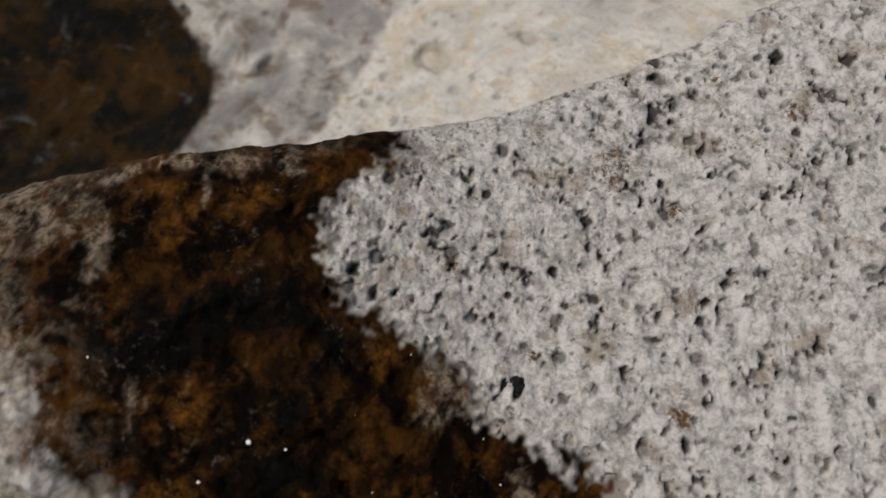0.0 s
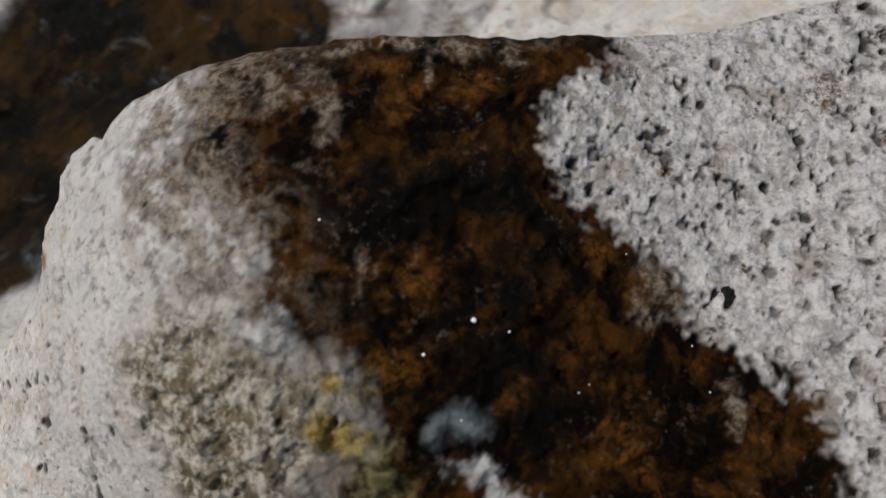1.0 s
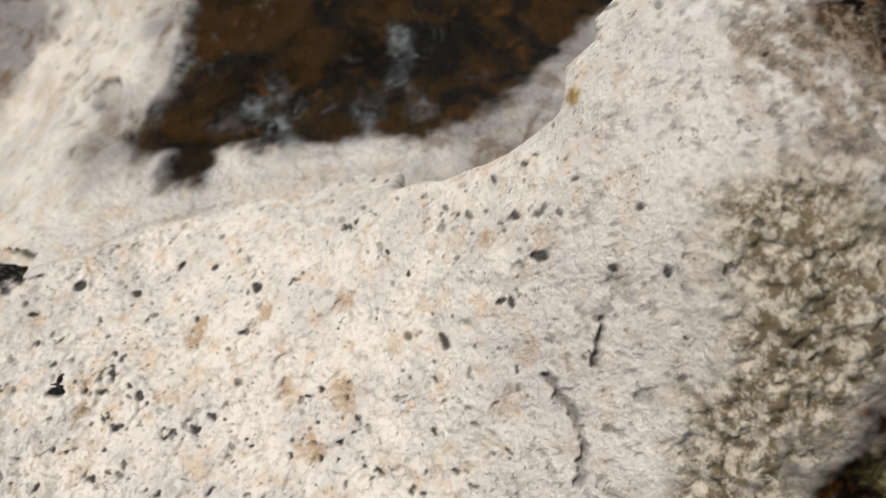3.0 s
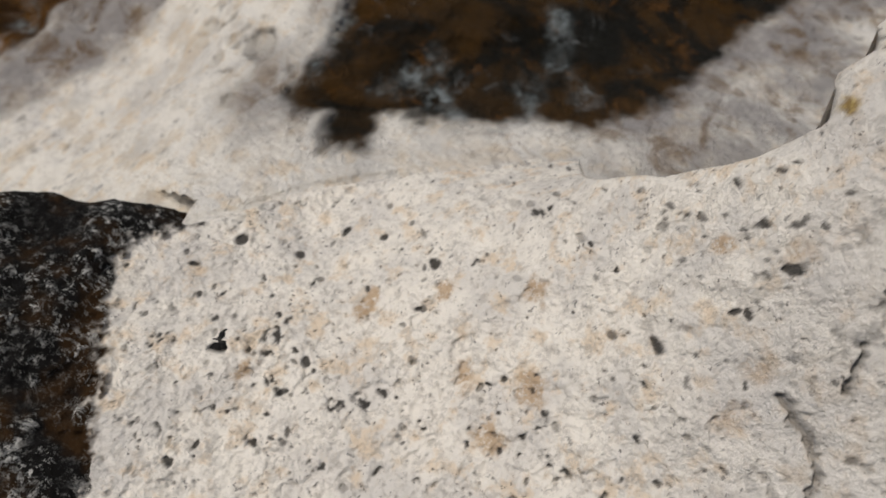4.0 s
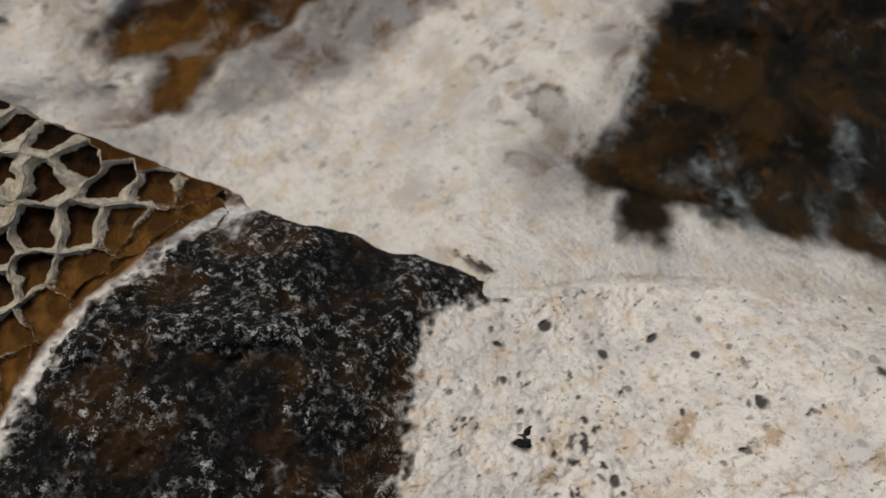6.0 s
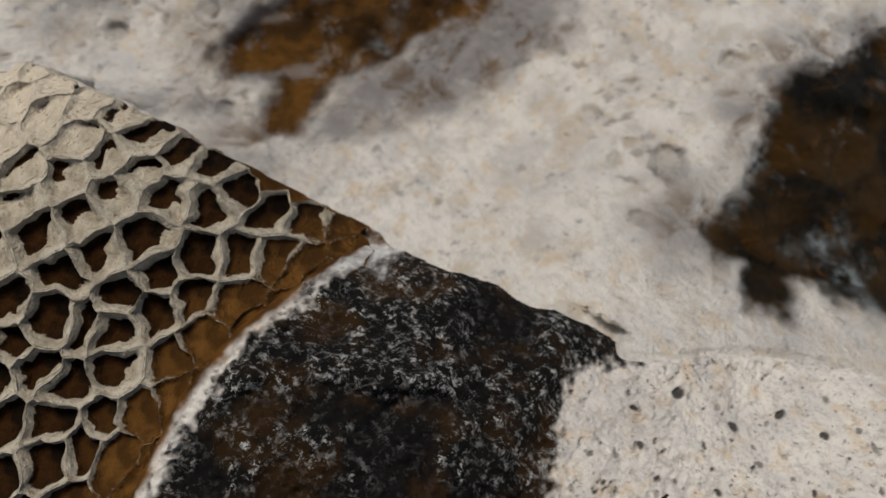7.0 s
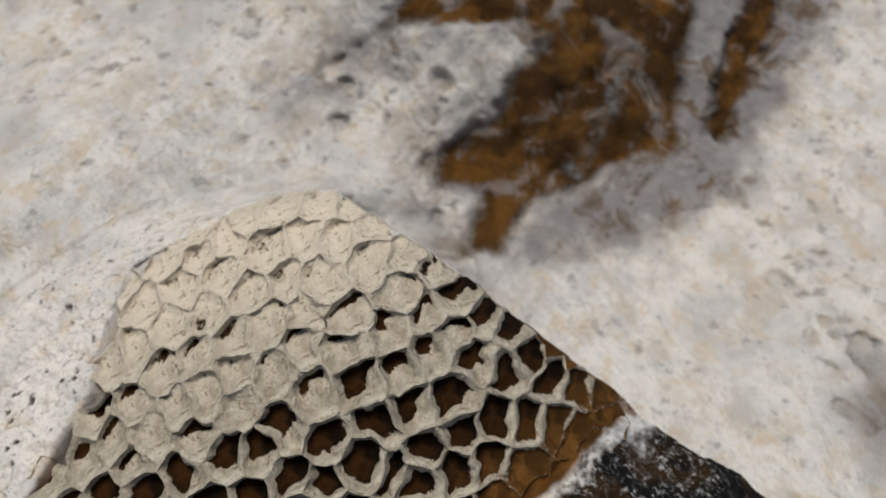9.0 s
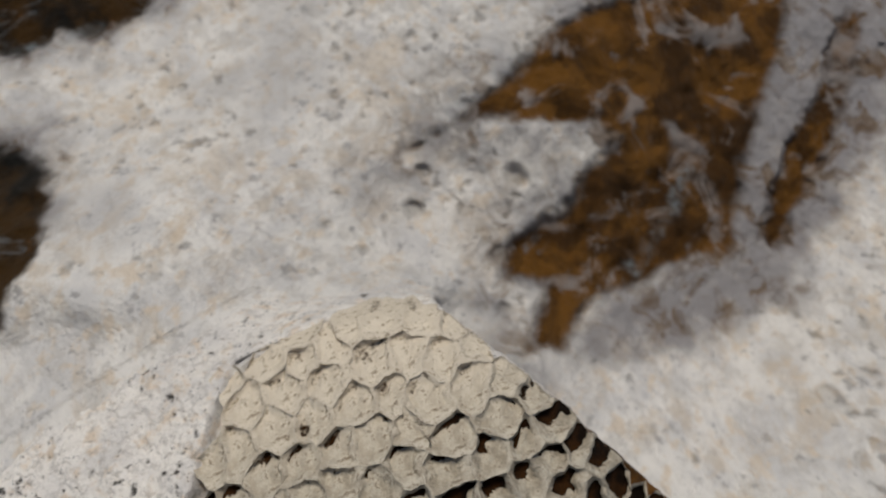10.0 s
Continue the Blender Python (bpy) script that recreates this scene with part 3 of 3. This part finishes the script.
def dent(x, y, r, deep, dark, squash=1.0, turn=0.0):
    """Press a pore into the fine sheet and colour its cup dark, for mineral and shade."""
    step = (RIGHT - LEFT) / (COLS - 1)
    i0, i1 = int((x - 2 * r - LEFT) / step), int((x + 2 * r - LEFT) / step) + 2
    if i0 < 0 or i1 >= COLS:
        return
    lo, hi = low_of(x), top_of(x)
    j0, j1 = (int((y + k * 2 * r - lo) / (hi - lo) * (ROWS_UP - 1)) for k in (-1, 1))
    j0, j1 = max(0, j0 - 8), min(ROWS_UP, j1 + 9)
    if j0 >= j1:
        return
    part_u, part_v = gu[i0:i1, j0:j1] - x, gv[i0:i1, j0:j1] - y
    a = part_u * math.cos(turn) + part_v * math.sin(turn)
    b = (part_v * math.cos(turn) - part_u * math.sin(turn)) / squash
    q = np.hypot(a, b) / r + 0.55 * fbm(gu[i0:i1, j0:j1], gv[i0:i1, j0:j1], 1.1 * r, 31, 3, 0.6)
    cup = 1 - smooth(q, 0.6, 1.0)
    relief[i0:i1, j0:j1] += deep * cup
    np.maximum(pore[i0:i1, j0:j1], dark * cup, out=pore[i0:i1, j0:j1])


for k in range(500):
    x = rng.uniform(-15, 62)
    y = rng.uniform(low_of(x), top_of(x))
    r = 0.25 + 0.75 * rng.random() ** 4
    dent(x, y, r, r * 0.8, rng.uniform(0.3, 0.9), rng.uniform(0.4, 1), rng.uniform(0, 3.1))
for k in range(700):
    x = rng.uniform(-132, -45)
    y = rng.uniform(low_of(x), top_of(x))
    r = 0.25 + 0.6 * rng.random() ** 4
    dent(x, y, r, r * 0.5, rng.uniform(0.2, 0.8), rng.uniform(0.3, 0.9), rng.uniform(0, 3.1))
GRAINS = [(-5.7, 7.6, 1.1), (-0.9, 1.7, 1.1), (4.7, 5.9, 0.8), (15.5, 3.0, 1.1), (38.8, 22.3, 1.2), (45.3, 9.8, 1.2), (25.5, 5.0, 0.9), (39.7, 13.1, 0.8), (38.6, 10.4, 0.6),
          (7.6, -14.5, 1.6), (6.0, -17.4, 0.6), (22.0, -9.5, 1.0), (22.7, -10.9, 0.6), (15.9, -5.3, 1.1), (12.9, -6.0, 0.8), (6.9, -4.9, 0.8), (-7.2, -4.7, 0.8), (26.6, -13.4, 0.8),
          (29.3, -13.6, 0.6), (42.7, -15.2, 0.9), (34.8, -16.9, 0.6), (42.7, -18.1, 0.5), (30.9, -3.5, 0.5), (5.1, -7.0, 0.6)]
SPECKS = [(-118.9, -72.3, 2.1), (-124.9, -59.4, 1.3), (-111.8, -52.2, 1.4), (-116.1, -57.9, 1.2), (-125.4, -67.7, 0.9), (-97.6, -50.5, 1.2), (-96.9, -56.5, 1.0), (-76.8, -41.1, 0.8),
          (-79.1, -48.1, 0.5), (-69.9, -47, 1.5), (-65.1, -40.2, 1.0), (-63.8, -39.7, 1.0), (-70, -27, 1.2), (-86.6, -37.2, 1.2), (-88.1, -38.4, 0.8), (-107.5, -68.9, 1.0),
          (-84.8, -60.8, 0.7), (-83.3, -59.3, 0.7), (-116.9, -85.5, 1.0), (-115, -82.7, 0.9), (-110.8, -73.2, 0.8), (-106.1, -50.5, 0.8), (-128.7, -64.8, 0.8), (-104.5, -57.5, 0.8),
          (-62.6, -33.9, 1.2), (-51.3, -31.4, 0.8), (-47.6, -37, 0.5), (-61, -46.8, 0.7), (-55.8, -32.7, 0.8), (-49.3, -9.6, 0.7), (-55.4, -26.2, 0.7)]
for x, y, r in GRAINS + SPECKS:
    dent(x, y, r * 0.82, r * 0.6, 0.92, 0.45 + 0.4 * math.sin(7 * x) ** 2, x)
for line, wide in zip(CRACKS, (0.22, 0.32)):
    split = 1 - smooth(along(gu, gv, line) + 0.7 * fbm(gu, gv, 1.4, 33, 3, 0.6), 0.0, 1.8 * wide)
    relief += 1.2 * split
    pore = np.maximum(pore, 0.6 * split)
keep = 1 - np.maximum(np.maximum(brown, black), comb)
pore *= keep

gsharp = parting(gu, gv)[1]
swell = 1.5 * fbm(gu, gv, 12, 21, 3) * (1 - comb)
depth = depth + fade * (relief - swell) + swell * np.maximum(fade, 1 - gsharp) + 2.5 * fbm(gu, gv, 26, 51, 5, 0.55) * smooth(crest, 0, 10) * (1 - gsharp)
depth = depth + (1 - fade) * (1.8 * (1 - gsharp) + 30 * gsharp * (1 - gsharp))
cu, cv = undercut(gu, gv)
points = to_rock(cu.ravel(), cv.ravel(), depth.ravel())
order = np.arange(COLS * ROWS_UP).reshape(COLS, ROWS_UP)
quads = np.stack([order[:-1, :-1], order[1:, :-1], order[1:, 1:], order[:-1, 1:]], -1).reshape(-1, 4)
mid = (slice(0, -1), slice(0, -1))
zones = np.stack([cream[mid], porous[mid], brown[mid], pocket[mid], black[mid], comb[mid]], -1).reshape(-1, 6).argmax(-1)
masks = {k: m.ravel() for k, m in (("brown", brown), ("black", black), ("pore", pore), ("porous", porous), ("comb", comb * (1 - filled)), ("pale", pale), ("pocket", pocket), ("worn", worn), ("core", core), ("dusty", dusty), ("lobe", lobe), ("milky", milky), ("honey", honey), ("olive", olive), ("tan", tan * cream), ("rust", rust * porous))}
PARTS = [("cream_flank", "cream chalky flank with tan stains and dark specks"), ("porous_knob", "grey porous knob with dark pores"),
         ("brown_patch", "dark brown glassy chalcedony patch"), ("crystal_pocket", "olive grey pocket of coarse crystals"),
         ("black_patch", "black crust dusted with white specks"), ("honeycomb_face", "honeycomb coral face over amber chalcedony")]
front_parts = [sheet(name, points, quads[zones == k], masks, FRONT_STONE, rock, label) for k, (name, label) in enumerate(PARTS)]

# coarse sheet for the hollow behind the ridge and for the sides
HULL = [(112, 72), (0, 82), (-110, 78), (-235, 55), (-300, -15), (-358, -115), (-355, -150), (-310, -178), (-245, -180), (-150, -125), (-60, -88), (60, -48), (115, -35)]
along_u = np.r_[np.arange(-440, -345, 2.5), np.arange(-345, 62, 0.5), np.arange(62, 196, 2.5)]
along_v = np.r_[np.arange(-262, -172, 2.5), np.arange(-172, -150, 1.0), np.arange(-150, 66, 0.5), np.arange(66, 156, 2.5)]
bu, bv = np.meshgrid(along_u, along_v, indexing="ij")
bd, bs = bed(bu, bv)
away = np.clip(outside(bu, bv, HULL) + 4 * fbm(bu, bv, 30, 91, 4), 0, 90)
bd = bd + 0.07 * away ** 2
bsharp = parting(bu, bv)[1]
fray = 4.2 * fbm(bu, bv, 11, 41, 5, 0.68) + 2.0 * fbm(bu, bv, 3.2, 47, 3, 0.65)
stains = [1 - smooth(outside(bu, bv, poly) + k * fray - 0.6, -2.0, 1.8) for k, poly in zip((0.8, 0.6, 0.6, 0.9, 0.6), HOLLOWS.values())]
bbrown = np.clip(sum(stains), 0, 1) * smooth(bs, -14, -10)
bd = bd + (1.2 * fbm(bu, bv, 7, 53, 4, 0.6) + 0.8 * np.abs(fbm(bu, bv, 4, 54, 4, 0.6))) * smooth(bs, 4, 12) + 2.5 * fbm(bu, bv, 26, 51, 5, 0.55) * (smooth(bs, 0, 10) * (1 - bsharp) + bsharp) + 4.0 * bbrown * (0.5 + fbm(bu, bv, 9, 52, 3))
inner = (bu > LEFT + 6) & (bu < 60) & (bv > low_of(bu) + 5) & (bv < top_of(bu) - 5)
bd = bd + 1.5 * fbm(bu, bv, 12, 21, 3) * (1 - bsharp) * (1 - smooth(bs, 10, 30))
under = inner & ((bs < -16) | (bsharp < 0.03))
bd = bd + np.where((bu > LEFT) & (bu < RIGHT) & (bv > low_of(bu)) & (bv < top_of(bu)) & (bsharp < 0.9), 0.7, 0)
rng = np.random.default_rng(12)
dimples = [(-145, -30, 4.0), (-149, -5, 3.0), (-2, 40, 4.5), (-40, 43, 5.0), (-240, -57, 3.0), (-246, -80, 2.5), (-209, -62, 4.0), (-162, -30, 3.5)]
dimples += [(rng.uniform(-330, 60), rng.uniform(-120, 60), rng.uniform(0.9, 2.2)) for k in range(120)]
# this mask also makes the pits and dimples darker in colour
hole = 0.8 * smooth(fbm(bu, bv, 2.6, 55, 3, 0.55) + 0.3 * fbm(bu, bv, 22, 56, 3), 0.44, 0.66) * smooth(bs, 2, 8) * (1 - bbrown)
bd = bd + 0.9 * hole
vein = np.zeros(bu.shape)
for line in VEINS:
    vein = np.maximum(vein, 1 - smooth(along(bu, bv, line) + 4.0 * fbm(bu, bv, 5, 57, 5, 0.7), -1.2, 3.4))
vein *= 0.25 + 0.75 * smooth(fbm(bu, bv, 3, 58, 4, 0.7), -0.2, 0.35)
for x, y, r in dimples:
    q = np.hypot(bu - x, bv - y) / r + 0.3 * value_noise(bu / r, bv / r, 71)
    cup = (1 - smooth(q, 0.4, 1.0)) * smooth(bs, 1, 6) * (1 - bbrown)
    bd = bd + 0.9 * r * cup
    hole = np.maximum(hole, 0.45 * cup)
bpoints = to_rock(bu.ravel(), bv.ravel(), bd.ravel())
bpoints[:, 2] = np.maximum(bpoints[:, 2], -0.004)
nb = np.arange(bu.size).reshape(bu.shape)
bquads = np.stack([nb[:-1, :-1], nb[1:, :-1], nb[1:, 1:], nb[:-1, 1:]], -1).reshape(-1, 4)
shown = ~under[:-1, :-1].ravel()
which = np.stack([np.full(bu.shape, 0.5)] + [s * smooth(bs, -14, -10) for s in stains], -1)[:-1, :-1].reshape(-1, len(stains) + 1).argmax(-1)
halo = np.zeros(bu.shape)
# chalk beside the near hollow, coloured greyer
GREYED = [(-58, 24), (-30, 28), (-12, 60), (-25, 90), (-70, 90)]
STREAKED = [(-252, 40), (-222, 62), (-203, 36), (-193, 8), (-184, -20), (-187, -42), (-199, -63), (-207, -60), (-200, -44), (-197, -28), (-208, -16), (-226, 10)]
GULLY = [(-82, -18), (-62, 15), (-50, 34), (-42, 5), (-62, -24)]
for poly, reach in zip([*HOLLOWS.values(), GREYED, STREAKED, GULLY], (13, 17, 10, 8, 9, 4, 9, 9)):
    halo = np.maximum(halo, 1 - smooth(outside(bu, bv, poly) + 7 * fbm(bu, bv, 10, 61, 3), 1, reach))
lilac = np.zeros(bu.shape)
for poly in (STREAKED, GULLY):
    lilac = np.maximum(lilac, 1 - smooth(outside(bu, bv, poly) + 5 * fbm(bu, bv, 8, 62, 4, 0.65), -3, 5))
lilac *= smooth(bs, 3, 10)
halo *= smooth(bs, -14, -8) * bsharp + smooth(bs, 5, 24) * (1 - bsharp)
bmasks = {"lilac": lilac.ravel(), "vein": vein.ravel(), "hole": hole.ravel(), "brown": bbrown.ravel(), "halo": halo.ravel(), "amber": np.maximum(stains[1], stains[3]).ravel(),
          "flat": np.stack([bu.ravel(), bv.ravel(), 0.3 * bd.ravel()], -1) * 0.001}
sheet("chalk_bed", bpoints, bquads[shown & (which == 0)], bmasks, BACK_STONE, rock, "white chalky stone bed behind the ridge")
for k in range(len(stains)):
    if (shown & (which == k + 1)).any():
        sheet("brown_hollow", bpoints, bquads[shown & (which == k + 1)], bmasks, BACK_STONE, rock, "brown glassy hollow with pale streaks")

# ---- honeycomb cells ----
DEEP = [(-200.5, -79.8), (-197.2, -83.0), (-196.1, -79.0), (-192.1, -83.5), (-188.2, -81.3), (-187.6, -78.1), (-180.9, -83.2), (-184.0, -86.4),
        (-178.2, -80.8), (-179.5, -75.1), (-180.6, -90.4), (-177.0, -87.3), (-187.3, -95.8), (-182.9, -94.2), (-188.0, -100.5), (-185.0, -98.9),
        (-191.7, -102.9), (-196.1, -104.9), (-192.4, -108.0), (-181.5, -101.6), (-176.9, -97.1), (-183.7, -106.6), (-188.2, -107.9), (-181.8, -111.1),
        (-175.2, -103.6), (-185.9, -114.9), (-175.9, -92.5), (-182.7, -77.1), (-175.2, -79.7), (-177.7, -106.1)]
FILLED = [(-220.5, -91.8), (-217.4, -87.7), (-222.7, -96.8), (-224.1, -104.2), (-219.0, -102.3), (-217.5, -96.9), (-213.8, -93.1), (-211.9, -86.1),
          (-209.9, -82.2), (-205.7, -85.6), (-212.1, -96.5), (-207.7, -93.0), (-213.5, -102.2), (-215.4, -106.4), (-202.2, -89.5),
          (-208.5, -100.8), (-204.3, -95.8), (-216.3, -113.2), (-211.4, -108.9), (-227.1, -110.0), (-220.3, -108.3), (-227.7, -116.6), (-216.4, -83.6),
          (-213.0, -117.9), (-207.5, -111.2), (-207.6, -104.8), (-202.5, -102.7), (-199.9, -97.2), (-197.2, -91.3), (-193.4, -93.1), (-223.3, -120.0),
          (-190.3, -88.8), (-224.0, -87.5), (-228.1, -93.0), (-227.9, -101.2)]
seeds = [np.array(p) for p in DEEP + FILLED]
rng = np.random.default_rng(9)
for k in range(9000):
    p = np.array((rng.uniform(-238, -166), rng.uniform(-142, -66)))
    if min(np.hypot(*(p - q)) for q in seeds) > 4.1:
        seeds.append(p)
seeds = np.array(seeds)
by_black = outside(seeds[:, 0], seeds[:, 1], BLACK) < 6
ok = (outside(seeds[:, 0], seeds[:, 1], COMB) < np.where(by_black, 2.8, -0.5)) & (outside(seeds[:, 0], seeds[:, 1], BLACK) > -2.0) & (outside(seeds[:, 0], seeds[:, 1], FRONT) < 0.4)
ok &= seeds[:, 1] > low_of(seeds[:, 0]) + 3
CELL_STONE = cell_stone()


SIDES = 28


def cell_outline(i):
    """The part of the face nearer to seed i than to any other, as a rounded ring of points."""
    c = seeds[i]
    ring = [c + 4.2 * np.array((math.cos(a), math.sin(a))) for a in np.linspace(0, 2 * math.pi, 12, endpoint=False)]
    near = np.argsort(np.hypot(*(seeds - c).T))[1:14]
    for j in near:
        m, n = (seeds[j] + c) / 2, seeds[j] - c
        cut = []
        for p, q in zip(ring, ring[1:] + ring[:1]):
            a, b = (p - m) @ n, (q - m) @ n
            if a <= 0:
                cut.append(p)
            if a * b < 0:
                cut.append(p + (q - p) * a / (a - b))
        ring = cut
        if len(ring) < 3:
            return None
    ring = np.array(ring)
    length = np.r_[0, np.cumsum(np.hypot(*(np.roll(ring, -1, 0) - ring).T))]
    closed = np.r_[ring, ring[:1]]
    at = np.linspace(0, length[-1], SIDES, endpoint=False)
    for k in length[:-1]:
        at[np.abs(at - k).argmin()] = k
    return np.stack([np.interp(at, length, closed[:, k]) for k in (0, 1)], -1)


LEAN = np.array((0.97, 0.1))
RINGS = (1.035, 0.95, 0.87, 0.79, 0.70, 0.60, 0.48, 0.34, 0.17)


def coral_cell(i, parent):
    """One coral cup: shared walls round a dark floor that a pale cushion fills in part or wholly."""
    ring = cell_outline(i)
    if ring is None:
        return
    c = seeds[i]
    arm = ring - c
    size = float(np.hypot(*arm.T).mean())
    pts = np.concatenate([c + arm * k for k in RINGS] + [c[None]])
    u, v = pts.T
    off = seeds[np.argsort(np.hypot(*(seeds - c).T))[1:14]] - c
    reach = np.hypot(*off.T)
    wall_far = ((reach[None] / 2) - ((pts - c) @ off.T) / reach[None]).min(1)
    across = -u + 0.35 * (v + 95)
    here = float(-c[0] + 0.35 * (c[1] + 95))
    strip = 1 - smooth(outside(u, v, BLACK) + 1.2 * fbm(u, v, 4, 104, 2), 3.5, 12.5)
    far = smooth(across, 214, 232)
    crest_near = float(1 - smooth(-outside(c[:1], c[1:], FRONT), 3, 11)[0])
    fill = 0.06 + 0.80 * float(smooth(np.array(here), 183, 207)) - 0.36 * crest_near * float(1 - smooth(np.array(here), 206, 216)) + 0.08 * rng.normal()
    turn = 0.35 * rng.normal()
    tilt = np.array((LEAN[0] * math.cos(turn) - LEAN[1] * math.sin(turn), LEAN[0] * math.sin(turn) + LEAN[1] * math.cos(turn)))
    lean = (pts - c) @ tilt / size + 0.55 * fbm(u, v, 2.2, 105, 3, 0.6)
    broad = 0.60 + 0.12 * smooth(across, 180, 192) - 0.30 * smooth(across, 194, 212) - 0.36 * strip
    broad = np.clip(broad + 0.55 * fbm(u, v, 3.0, 106, 3, 0.65) + 0.38 * smooth(lean, 0.0, 0.9) * (1 - strip), 0.08, 1.2)
    wall = 1 - smooth(wall_far, -0.15, 0.5 + 1.1 * broad)
    cover = 0.95 - 1.70 * fill
    cushion = smooth(lean, cover - 0.3, cover + 0.35) * (1 - strip)
    deep = -2.5 + 0.6 * smooth(across, 200, 228) + 1.7 * strip
    body = 1 - (1 - wall) * (1 - (0.56 - 0.10 * smooth(wall_far, 0.4, 1.8)) * cushion)
    high = deep * (1 - body) - 0.6 * strip - 0.1 * far
    high = high + (0.55 * fbm(u, v, 3.0, 101, 3, 0.6) + 0.35 * fbm(u, v, 1.0, 107, 2)) * (0.35 + 0.65 * body) * (1 - 0.6 * strip)
    high = high - 0.5 * far * smooth(outside(u, v, COMB), -5, 0.5)
    drift = 1.25 * np.stack([fbm(u, v, 3.2, 102, 3, 0.6), fbm(u, v, 3.2, 103, 3, 0.6)], -1)
    base = form(u + drift[:, 0], v + drift[:, 1])[0]
    co = to_rock(*undercut(u + drift[:, 0], v + drift[:, 1]), base - high)
    # dark crescents: bare chalcedony, and on filled cells their shade as colour
    glass = smooth((1 - wall) * (1 - cushion) + 0.15 * fbm(u, v, 1.1, 108, 2), 0.38, 0.72) * (1 - 0.55 * smooth(across, 200, 222))
    glass = np.maximum(glass, strip * (0.98 - wall * (0.35 + 0.35 * (1 - smooth(strip, 0.35, 0.95)))))
    n, rings = SIDES, len(RINGS)
    faces = [(n * r + k, n * r + (k + 1) % n, n * r + n + (k + 1) % n, n * r + n + k) for r in range(rings - 1) for k in range(n)]
    faces += [((rings - 1) * n + k, (rings - 1) * n + (k + 1) % n, rings * n) for k in range(n)]
    me = bpy.data.meshes.new("coral_cell")
    heart = co.mean(0)
    me.from_pydata([tuple(p) for p in co - heart], [], faces)
    for key, values in (("glass", glass), ("gold", strip), ("chalk", smooth(across, 200, 226)), ("rim", wall)):
        me.attributes.new(key, "FLOAT", "POINT").data.foreach_set("value", values.astype(np.float32))
    me.materials.append(CELL_STONE)
    me.polygons.foreach_set("use_smooth", [True] * len(faces))
    ob = new("coral_cell", me)
    ob.parent = parent
    ob.location = heart


for i in np.flatnonzero(ok):
    coral_cell(i, front_parts[5])

# ---- dark grains set in the stone ----
GRAIN = grain_stone()


def dark_grain(x, y, r, parent):
    bm = bmesh.new()
    bmesh.ops.create_icosphere(bm, subdivisions=3, radius=r * 0.001)
    for p in bm.verts:
        p.co *= 1 + 0.8 * noise.noise(p.co * (1300 / r) + Vector((x, y, 0))) + 0.5 * noise.noise(p.co * (3200 / r) + Vector((y, x, 5)))
        p.co.z *= 0.45
    for f in bm.faces:
        f.smooth = True
    me = bpy.data.meshes.new("dark_grain")
    bm.to_mesh(me)
    bm.free()
    me.materials.append(GRAIN)
    ob = new("dark_grain", me)
    ob.parent = parent
    i = int(round((x - LEFT) / (RIGHT - LEFT) * (COLS - 1)))
    j = int(round((y - low_of(x)) / (top_of(x) - low_of(x)) * (ROWS_UP - 1)))
    ob.location = to_rock(np.array(x), np.array(y), depth[i, j] - 0.0 * r)
    ob.rotation_euler = (ROOT.to_3x3() @ Euler((0.15 * math.sin(x), 0.15 * math.sin(y), x)).to_matrix()).to_euler()


for x, y, r in GRAINS[9:10]:
    dark_grain(x, y, r * 0.9, front_parts[1])
for x, y, r in SPECKS[:1]:
    dark_grain(x, y, r * 0.95, front_parts[0])


# ---- white dots added for the sparkles of light on the brown patch ----
def glint_white():
    g = Graph("white_glint")
    return g.done(g.mix(g.steps(g.noise(0.6, 2), 0.4, 0.6), (0.75, 0.74, 0.72), (0.85, 0.84, 0.82)), 0.15, specular=0.6)


GLINT = glint_white()
rng = np.random.default_rng(21)
# place and radius of each glint, made as a small white body
crystals = [(-17.8, -17.7, 0.27), (-22, -21, 0.17), (-14.5, -18.5, 0.12)] + [(rng.uniform(-36, 6), rng.uniform(-30, 2), rng.uniform(0.06, 0.11)) for k in range(8)]
for x, y, r in crystals:
    if outside(np.array([float(x)]), np.array([float(y)]), BROWN)[0] > -1:
        continue
    bm = bmesh.new()
    bmesh.ops.create_icosphere(bm, subdivisions=1, radius=r * 0.001)
    for p in bm.verts:
        p.co.x *= 1.3
        p.co *= 1 + 0.3 * noise.noise(p.co * 4000 + Vector((x, y, 0)))
    me = bpy.data.meshes.new("glint_dot")
    bm.to_mesh(me)
    bm.free()
    me.materials.append(GLINT)
    ob = new("glint_dot", me)
    ob.parent = front_parts[2]
    i = int(round((x - LEFT) / (RIGHT - LEFT) * (COLS - 1)))
    j = int(round((y - low_of(x)) / (top_of(x) - low_of(x)) * (ROWS_UP - 1)))
    ob.location = to_rock(np.array(x), np.array(y), depth[i, j] - 0.4 * r)
    ob.rotation_euler = (x, y, r * 9)
